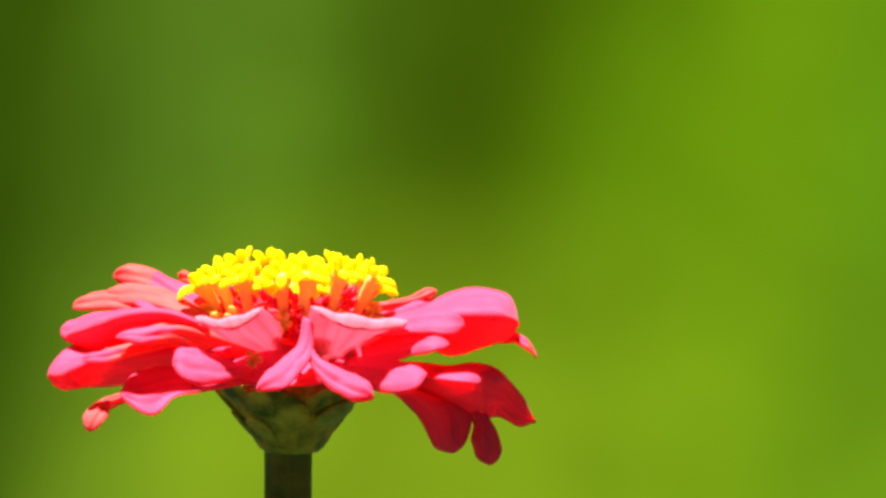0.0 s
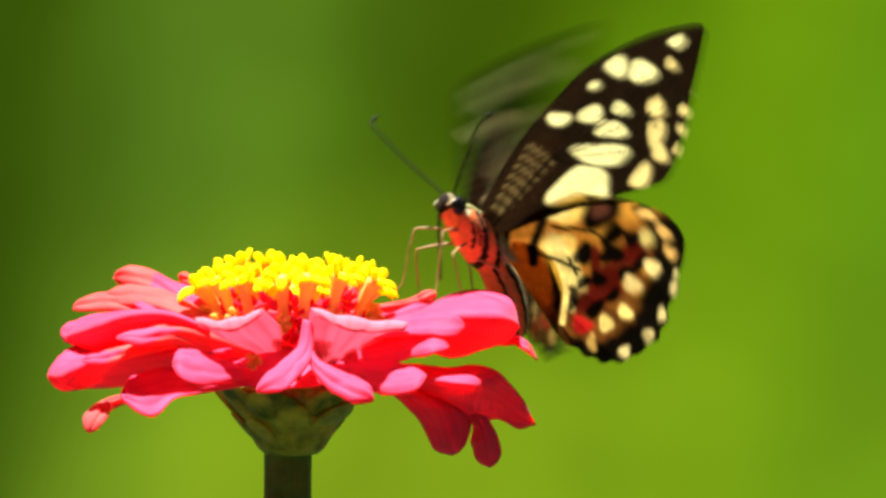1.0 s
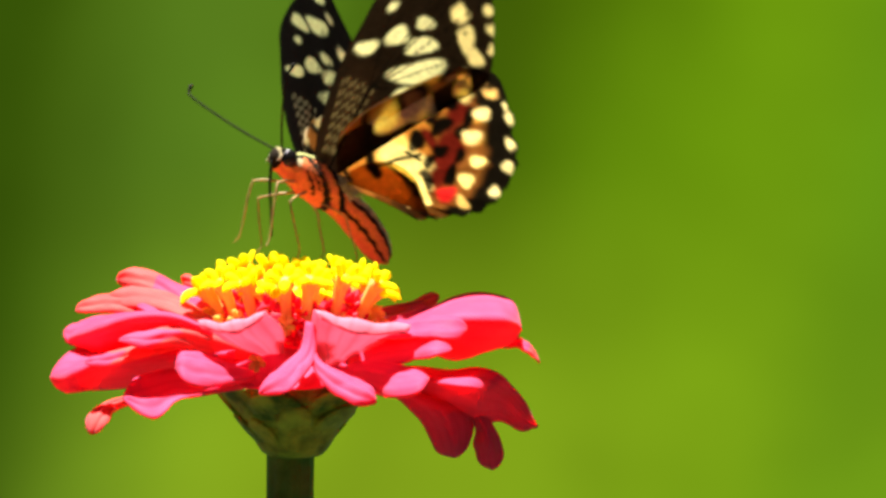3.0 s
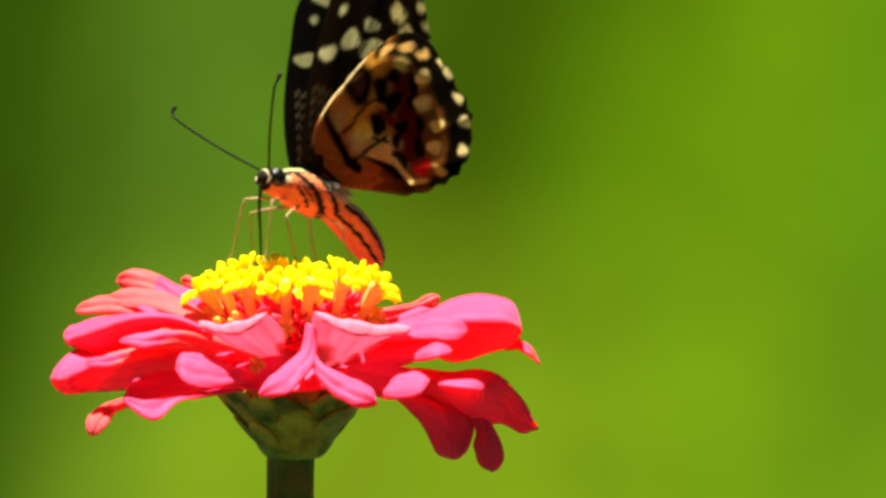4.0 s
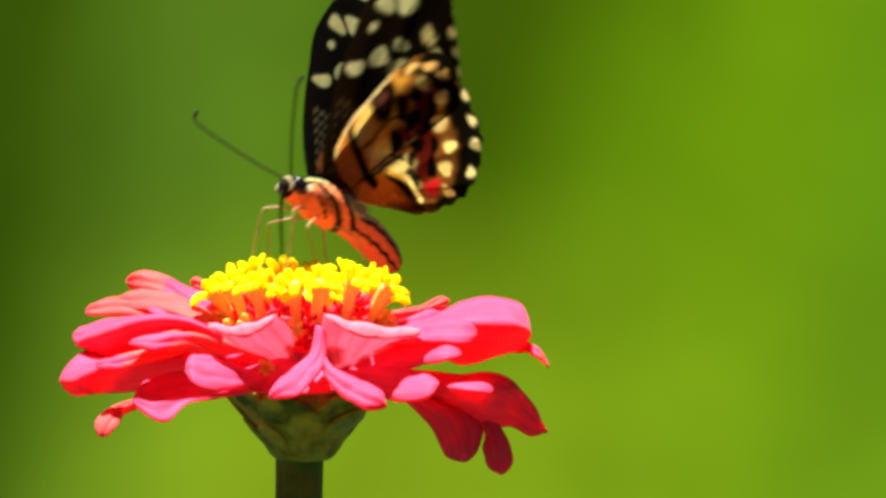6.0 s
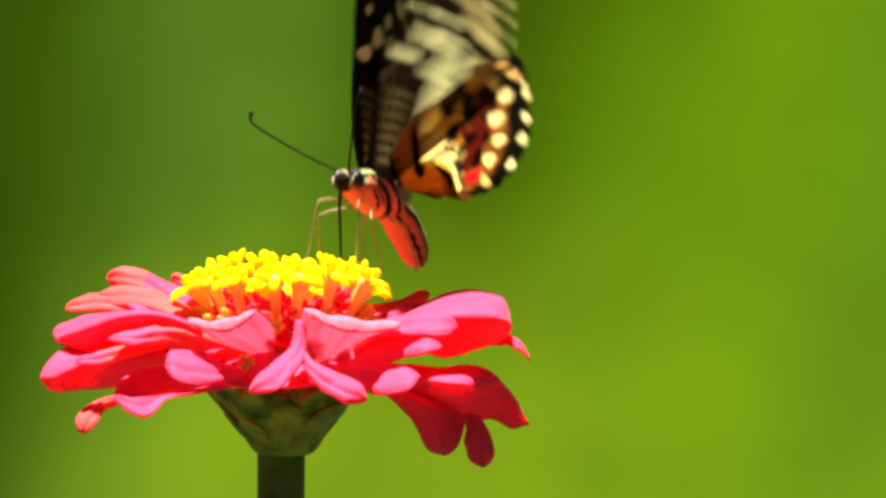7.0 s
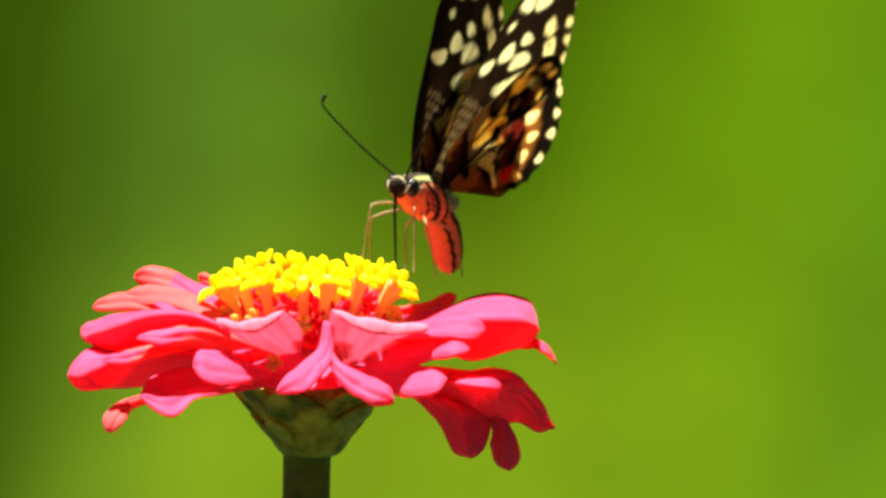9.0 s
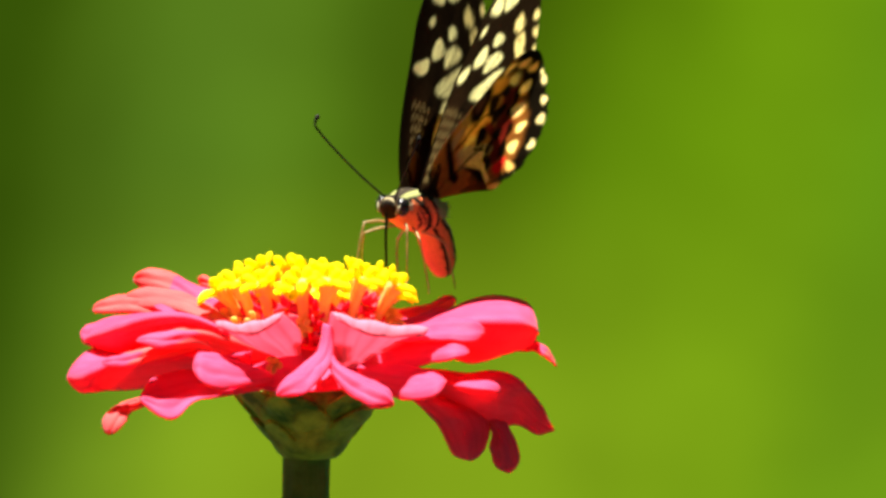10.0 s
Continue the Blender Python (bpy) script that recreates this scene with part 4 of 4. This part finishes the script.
def patterned_cream():
    if "cream_scales" not in bpy.data.materials:
        living("cream_scales", (0.42, 0.38, 0.22), (0.56, 0.51, 0.32), (0, 0, 0), 900.0, 0.0, 0.7, 0.2)
    return bpy.data.materials["cream_scales"]


def motions():
    # the flower sways a little on its stem
    sway = [
        (0.0, 0.00, 0.00, 0.00),
        (0.5, 0.28, 0.08, 0.11),
        (1.0, -0.01, -0.25, 0.15),
        (1.5, 1.04, -0.39, 0.34),
        (2.0, 0.77, -0.61, 0.37),
        (2.5, 0.36, -0.47, 0.23),
        (4.0, 0.40, -0.78, 0.32),
        (4.5, 1.03, -0.76, 0.41),
        (5.0, 1.33, -1.31, 0.56),
        (5.5, 1.74, -1.24, 0.55),
        (5.7, 2.40, -1.29, 0.65),
        (6.8, -1.36, -0.16, -0.10),
        (7.0, -1.00, -0.31, -0.01),
        (7.5, 1.60, 0.09, 0.32),
        (8.0, 0.69, -0.28, 0.28),
        (8.5, 0.78, -0.16, 0.29),
        (9.0, 2.79, -0.47, 0.62),
        (9.5, 1.14, -0.34, 0.33),
        (10.0, 2.72, -0.81, 0.67),
    ]
    at = Vector(FLOWER_AT)
    walk(flower, [(t, pose(at.x + x * MM, at.y, at.z + z * MM, 0, r, 0)) for t, x, z, r in sway])
    # the butterfly: place in millimetres, turn, pitch, roll, and the bend of the abdomen
    flight = [
        (0.0, -12.6, 75.0, 592.2, 265.0, 35.0, 0.0, 0.0),
        (0.1, -12.5, 72.0, 629.2, 265.0, 35.0, 0.0, 0.0),
        (0.2, -12.0, 70.0, 660.0, 265.0, 35.0, 0.0, 0.0),
        (0.3, -11.1, 68.0, 694.0, 265.0, 35.0, 0.0, 0.0),
        (0.4, -2.7, 64.0, 739.5, 268.0, 34.0, -4.0, 0.0),
        (0.45, -0.3, 61.9, 745.3, 267.1, 31.9, -0.1, 0.0),
        (0.5, 2.1, 59.8, 749.0, 266.3, 29.7, 3.8, 0.0),
        (0.55, 3.8, 55.2, 751.9, 253.7, 41.9, 0.6, 0.0),
        (0.6, 5.5, 50.5, 753.1, 241.1, 54.0, -2.6, 0.0),
        (0.65, 8.5, 42.7, 756.0, 239.0, 47.1, 4.5, 0.0),
        (0.7, 11.0, 34.8, 758.0, 236.8, 40.2, 11.5, 0.0),
        (0.75, 9.5, 28.8, 754.5, 229.0, 49.6, 2.4, 0.0),
        (0.8, 7.1, 22.8, 749.7, 221.1, 59.1, -6.8, 0.0),
        (0.9, 6.6, 19.4, 747.9, 221.6, 56.0, -7.3, 0.0),
        (1.0, 5.2, 13.6, 747.9, 214.8, 51.8, 7.3, 0.0),
        (1.1, 4.2, 14.5, 747.9, 213.7, 49.6, 8.3, 0.0),
        (1.2, -3.2, 16.0, 752.1, 211.5, 39.3, -0.3, 3.1),
        (1.3, -6.4, 14.9, 750.4, 213.4, 28.1, 2.4, 0.0),
        (1.4, -7.4, 14.5, 750.0, 221.5, 37.3, 10.8, 10.3),
        (1.5, -5.7, 17.1, 750.0, 221.1, 37.7, 8.7, 14.8),
        (1.6, -7.3, 15.0, 752.8, 225.6, 49.1, 7.7, 19.9),
        (1.7, -7.4, 15.3, 753.7, 222.3, 51.0, 6.8, 0.9),
        (1.8, -8.4, 14.7, 752.6, 223.7, 37.1, 6.1, 6.2),
        (1.9, -8.9, 14.1, 751.2, 228.4, 21.7, 9.2, -0.7),
        (2.0, -8.9, 14.9, 752.0, 220.3, 41.0, 11.5, 6.2),
        (2.1, -10.2, 15.2, 753.9, 217.4, 54.5, 9.4, 19.9),
        (2.3, -12.3, 15.3, 752.6, 220.5, 29.0, 7.3, -1.4),
        (2.5, -13.1, 15.0, 753.7, 207.9, 45.5, 10.1, -1.9),
        (2.7, -14.9, 15.9, 756.2, 209.0, 43.3, 8.4, 6.1),
        (3.8, -19.1, 15.2, 754.9, 215.8, 25.1, 10.0, -4.8),
        (4.0, -18.3, 15.4, 754.8, 215.7, 25.0, 9.5, -6.1),
        (4.5, -17.4, 15.0, 753.7, 214.7, 13.7, 8.5, -11.1),
        (4.8, -17.5, 15.3, 754.1, 207.2, 27.1, 4.7, 2.4),
        (5.0, -16.8, 15.9, 754.2, 201.0, 39.7, 5.4, 11.2),
        (5.2, -16.4, 14.9, 752.8, 199.8, 25.1, -3.2, 2.3),
        (5.5, -18.5, 14.9, 751.8, 208.0, 26.7, 9.1, 6.8),
        (5.7, -18.3, 14.9, 751.8, 211.7, 26.6, 11.3, 7.2),
        (6.8, -7.8, 14.5, 758.4, 243.2, 43.4, -1.1, -0.7),
        (7.0, -9.3, 14.5, 754.8, 236.2, 25.2, 1.3, -7.7),
        (7.2, -5.9, 14.5, 754.2, 237.7, 25.7, -2.7, -6.4),
        (7.5, -7.6, 14.7, 754.2, 241.6, 18.1, 4.1, -12.7),
        (8.0, -8.7, 15.0, 753.6, 242.3, 16.5, 4.1, -12.8),
        (8.3, -7.9, 14.7, 755.9, 253.4, 50.0, 3.0, -1.4),
        (8.5, -6.4, 14.9, 755.4, 256.2, 39.5, 0.8, -3.5),
        (8.7, -4.9, 15.2, 755.5, 248.4, 44.1, -3.2, -2.9),
        (9.0, -2.4, 15.3, 754.3, 244.1, 23.2, -10.1, -14.0),
        (9.5, -5.0, 13.8, 753.6, 246.6, 20.9, -10.6, -9.3),
        (10.0, -3.7, 14.4, 752.8, 245.1, 14.6, -6.6, -17.4),
    ]
    walk(butterfly, [(t, pose(x * MM, y * MM, z * MM, roll, -pitch, yaw)) for t, x, y, z, yaw, pitch, roll, bend in flight])
    walk(moving["abdomen"], [(row[0], pose(*[c * MM for c in WAIST], 0, row[7], 0)) for row in flight])
    # the wings: lift, sweep and twist of the left forewing (sweep to the tail), the left hindwing (to the head) and the right forewing
    beat = [
        (0.0, 20, 4, 0.0, 18, -6, 0.0, 20, 4, 0.0),
        (0.1, -10, 4, 0.0, -12, -6, 0.0, -10, 4, 0.0),
        (0.2, 10, 4, 0.0, 8, -6, 0.0, 10, 4, 0.0),
        (0.3, 28, 4, 0.0, 26, -6, 0.0, 28, 4, 0.0),
        (0.4, -4, 4, 0.0, -6, -6, 0.0, -4, 4, 0.0),
        (0.45, 16, 5, 0.0, 14, -4, 0.0, 16, 0, 0.0),
        (0.5, -16, 6, 0.0, -18, -1, 0.0, -16, -5, 0.0),
        (0.55, -30, 10, 0.0, -32, -13, 0.0, -30, 6, 0.0),
        (0.6, 12, 14, 0.0, 10, -25, 0.0, 4, 17, 0.0),
        (0.65, 60, 11, 0.0, 58, -28, 0.0, 58, 13, 0.0),
        (0.7, 73, 9, 0.0, 71, -30, 0.0, 73, 9, 0.0),
        (0.75, 72, 13, 0.0, 70, -22, 0.0, 70, 13, 0.0),
        (0.767, 60.4, 14.4, 0.0, 58.4, -18.9, 0.0, 78, 14.7, 0.0),
        (0.8, 38, 17, 0.0, 36, -13, 0.0, 56, 18, 0.0),
        (0.833, 36.0, 13.7, 0.0, 34.0, -11.7, 0.0, 36, 14.4, 0.0),
        (0.9, 32, 7, 0.0, 30, -9, 0.0, 35, 7, 0.0),
        (0.967, 51.3, 11.9, 1.1, 49.6, -10.5, -6.4, 92, 16.6, 0.8),
        (1.0, 60.8, 14.3, 1.6, 59.2, -11.2, -9.6, 68, 21.3, 1.2),
        (1.033, 59.8, 15.3, 2.8, 57.2, -11.2, -9.4, 44, 25.5, 1.2),
        (1.067, 58.9, 16.2, 4.0, 55.1, -11.3, -9.1, 40, 29.8, 1.3),
        (1.1, 57.9, 17.2, 5.2, 53.1, -11.3, -8.9, 60, 34.0, 1.3),
        (1.133, 62.2, 15.4, 3.6, 59.4, -9.9, -5.5, 86, 26.6, 0.9),
        (1.167, 66.6, 13.5, 2.1, 65.9, -8.6, -1.9, 54, 19.1, 0.4),
        (1.2, 70.9, 11.7, 0.5, 72.2, -7.2, 1.5, 74, 11.7, 0.0),
        (1.233, 75.2, 10.3, -2.8, 73.3, -5.1, 0.7, 94, 6.7, -0.4),
        (1.267, 89.0, 3.4, -9.5, 75.5, -0.8, -0.8, 96.0, -6.4, -1.1),
        (1.3, 84.0, 7.4, -9.5, 75.5, -0.8, -0.8, 92.0, -3.4, -1.1),
        (1.333, 79.0, 11.4, -9.5, 75.5, -0.8, -0.8, 88.0, -0.4, -1.1),
        (1.4, 75.3, 5.4, 1.2, 68.7, 8.2, -2.2, 69.8, 14.5, 1.1),
        (1.5, 72.9, 12.3, 6.1, 68.4, 6.2, 0.6, 70.2, 18.5, 11.3),
        (1.567, 90.9, 16.5, -4.2, 79.6, 7.0, -4.1, 85.2, 21.0, 0.8),
        (1.6, 83.9, 19.5, -4.2, 77.6, 6.0, -4.1, 76.2, 24.0, 0.8),
        (1.633, 76.9, 22.5, -4.2, 75.6, 5.0, -4.1, 67.2, 27.0, 0.8),
        (1.667, 71.9, 16.1, 2.4, 64.4, 1.0, 2.6, 68.3, 17.5, 8.4),
        (1.7, 69.9, 18.1, 2.4, 64.4, 1.0, 2.6, 59.3, 20.5, 8.4),
        (1.733, 67.9, 20.1, 2.4, 64.4, 1.0, 2.6, 50.3, 23.5, 8.4),
        (1.8, 66.4, 21.5, 3.1, 61.8, -1.2, 2.0, 65.3, 27.8, 13.4),
        (1.9, 75.8, 22.8, 3.3, 72.2, 2.3, 1.3, 77.4, 27.9, 7.7),
        (1.967, 86.5, 12.4, 4.1, 81.8, 15.8, 0.8, 75.4, 14.3, 5.2),
        (2.0, 85.7, 12.9, 4.1, 80.8, 15.0, 0.8, 73.4, 15.3, 5.2),
        (2.033, 84.9, 13.4, 4.1, 79.8, 14.2, 0.8, 71.4, 16.3, 5.2),
        (2.067, 82.8, 10.8, -4.2, 65.0, 15.1, -1.6, 78.9, 22.0, 0.7),
        (2.1, 76.8, 13.8, -4.2, 63.0, 13.1, -1.6, 69.9, 24.0, 0.7),
        (2.133, 70.8, 16.8, -4.2, 61.0, 11.1, -1.6, 60.9, 26.0, 0.7),
        (2.3, 77.2, 25.5, 0.8, 74.6, 1.3, -3.5, 70.6, 29.7, 2.0),
        (2.467, 94.6, 9.6, -9.0, 87.9, 17.4, -5.2, 95.6, 9.6, 0.0),
        (2.5, 90.6, 14.6, -9.0, 82.9, 12.4, -5.2, 90.6, 14.6, 0.0),
        (2.533, 86.6, 19.6, -9.0, 77.9, 7.4, -5.2, 85.6, 19.6, 0.0),
        (2.7, 61.9, 14.2, -4.4, 58.1, 4.4, 6.1, 52.2, 22.9, 1.0),
        (3.8, 88.1, 26.5, 3.0, 83.0, 8.3, 3.8, 78.1, 27.8, 1.1),
        (4.0, 89.3, 27.9, 2.2, 83.4, 8.1, 1.7, 79.0, 30.1, 1.1),
        (4.5, 88.2, 28.5, -0.6, 84.9, 9.8, 2.1, 80.2, 30.9, 0.9),
        (4.767, 88.7, 9.6, 1.6, 85.6, 18.2, 0.8, 82.7, 9.6, 0.0),
        (4.8, 86.7, 12.6, 1.6, 82.6, 14.2, 0.8, 80.7, 12.6, 0.0),
        (4.833, 84.7, 15.6, 1.6, 79.6, 10.2, 0.8, 78.7, 15.6, 0.0),
        (5.0, 85.0, 21.0, 2.0, 81.4, 10.9, 4.4, 76.0, 28.7, 0.6),
        (5.2, 79.0, 28.8, -2.8, 74.5, 5.9, 0.8, 71.0, 28.8, 0.0),
        (5.5, 89.7, 32.4, -2.5, 86.7, 13.6, 0.5, 78.3, 33.0, 1.2),
        (5.7, 90.1, 31.3, -3.5, 86.0, 13.3, 2.3, 77.7, 33.5, 1.3),
        (6.8, 62.2, 14.6, 0.8, 58.9, -0.4, 7.9, 66.4, 26.6, 4.5),
        (6.967, 78.9, 14.3, -7.4, 67.0, 5.6, 2.6, 82.5, 23.5, -2.3),
        (7.0, 73.9, 19.3, -7.4, 65.0, 4.6, 2.6, 79.5, 25.5, -2.3),
        (7.033, 68.9, 24.3, -7.4, 63.0, 3.6, 2.6, 76.5, 27.5, -2.3),
        (7.2, 78.2, 24.9, 4.0, 70.5, 6.4, 7.3, 78.1, 29.2, 7.3),
        (7.5, 77.2, 30.6, 5.3, 70.7, 4.8, -0.6, 89.6, 35.5, 1.0),
        (8.0, 83.0, 29.8, 5.8, 76.2, 7.6, 1.4, 91.8, 32.4, 2.1),
        (8.267, 85.0, 11.4, 1.2, 82.4, 18.4, 3.9, 88.8, 16.7, -0.1),
        (8.3, 81.0, 14.4, 1.2, 78.4, 16.4, 3.9, 81.8, 19.7, -0.1),
        (8.333, 77.0, 17.4, 1.2, 74.4, 14.4, 3.9, 74.8, 22.7, -0.1),
        (8.467, 72.2, 7.8, -1.6, 61.3, 9.5, 0.5, 86.6, 13.9, -1.4),
        (8.5, 68.2, 11.8, -1.6, 59.3, 8.5, 0.5, 79.6, 16.9, -1.4),
        (8.533, 64.2, 15.8, -1.6, 57.3, 7.5, 0.5, 72.6, 19.9, -1.4),
        (8.667, 83.3, 12.4, 2.1, 71.4, 14.6, 3.8, 89.8, 17.5, -0.9),
        (8.7, 79.3, 15.4, 2.1, 69.4, 13.6, 3.8, 86.8, 19.5, -0.9),
        (8.733, 75.3, 18.4, 2.1, 67.4, 12.6, 3.8, 83.8, 21.5, -0.9),
        (9.0, 78.1, 26.9, 0.8, 74.3, 5.1, 4.8, 84.8, 31.7, 5.3),
        (9.5, 83.2, 24.6, 4.6, 76.1, 11.4, 3.6, 88.6, 28.4, 2.7),
        (10.0, 78.7, 29.3, 1.0, 72.1, 6.0, 1.1, 89.4, 33.7, 7.3),
    ]
    for side in (1, -1):
        for name, hinge in (("fore", FORE_HINGE), ("hind", HIND_HINGE)):
            rows = []
            for t, lift, back, twist, lift_hind, ahead, twist_hind, lift_right, back_right, twist_right in beat:
                if side < 0:
                    lift, back, twist, lift_hind = lift_right, back_right, twist_right, lift_right + lift_hind - lift
                up, sweep, curl = (lift, -back, twist) if name == "fore" else (lift_hind, ahead, twist_hind)
                turn = pose(0, 0, 0, side * up) @ pose(0, 0, 0, 0, 0, -side * sweep) @ pose(0, 0, 0, 0, curl)
                rows.append((t, Matrix.Translation((hinge[0] * MM, side * hinge[1] * MM, hinge[2] * MM)) @ turn))
            walk(moving[name, side], rows)
    # the antennae feel about: where the tip of the right and of the left one points
    tips = {
        -1: [(0, 21.7, -10.4, 4.1), (1, 21.7, -10.4, 4.1), (1.4, 19.4, -11.3, 7.3), (1.5, 20.3, -10.9, 6.5), (1.6, 21, -11.1, 4.3), (1.8, 20.6, -10.2, 7.2), (1.9, 22.3, -6.1, 8.7), (2, 20.6, -11.2, 5.2), (2.1, 21.5, -11, 2.7), (2.3, 19.8, -10.4, 8.2), (2.7, 21.5, -10.9, 3.2), (3.8, 22.1, -9, 6.3), (4, 21.6, -9.5, 6.3), (4.5, 20.7, -9.5, 8), (4.8, 22.7, -9.3, 3.3), (5, 23.1, -8.9, 1.3), (5.2, 23.1, -8.4, 3.9), (5.5, 21.2, -10.1, 6.3), (5.7, 22.5, -8.4, 6.2), (6.8, 22.6, -9.2, 3.5), (7.2, 22.2, -8.7, 6.2), (7.5, 20.9, -8.2, 9.2), (8, 20.6, -8.3, 9.5), (8.3, 22.3, -9.9, 1.8), (8.5, 21.5, -10.3, 4.7), (8.7, 22.1, -10, 2.8), (9, 20.7, -10.2, 7.1), (9.5, 21.3, -9.8, 6.4), (10, 20.1, -9.2, 9.3)],
        1: [(0, 18.9, 9.2, 7.8), (1, 18.9, 9.2, 7.8), (2.5, 19.5, 6.3, 9.8), (2.7, 19.5, 8.8, 7.3), (3.8, 16.9, 7.1, 11.6), (4, 16.8, 6.8, 11.9), (4.5, 15.3, 5.9, 13.1), (4.8, 18.3, 5.9, 11.3), (5, 19.2, 6.3, 10.2), (5.2, 17.3, 3.6, 12.9), (5.5, 16.7, 3.2, 13.4), (5.7, 16.5, 3.9, 13.4), (6.8, 19.9, 6.4, 9.2), (8.5, 19.9, 7.2, 8.6), (10, 19.9, 7.2, 8.6)],
    }
    for side in (1, -1):
        start, rest = moving["feeler", side]
        rows = []
        for t, x, y, z in tips[side]:
            turn = Vector(rest).rotation_difference(Vector((x, y, z)) - Vector(start)).to_matrix().to_4x4()
            rows.append((t, Matrix.Translation(Vector(start) * MM) @ turn))
        walk(moving["antenna", side], rows)
    # the proboscis hangs down, and the legs stand upright, however the body leans
    hang, stand = [], {key: [] for key in moving if key[0] == "leg"}
    for t, x, y, z, yaw, pitch, roll, bend in flight:
        level = pose(0, 0, 0, roll, -pitch, yaw).inverted()
        hang.append((t, Matrix.Translation((10.2 * MM, 0, -0.7 * MM)) @ level @ pose(0, 0, 0, 0, 0, yaw)))
        for key in stand:
            hip = Matrix.Translation((key[1] * MM, key[2] * 1.2 * MM, -1.6 * MM))
            stand[key].append((t, hip @ level @ pose(0, 0, 0, 0, 0, yaw)))
    walk(moving["proboscis"], hang)
    for key in stand:
        walk(moving[key], stand[key])


ground()
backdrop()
flower = zinnia()
butterfly, moving = lime_butterfly()
motions()
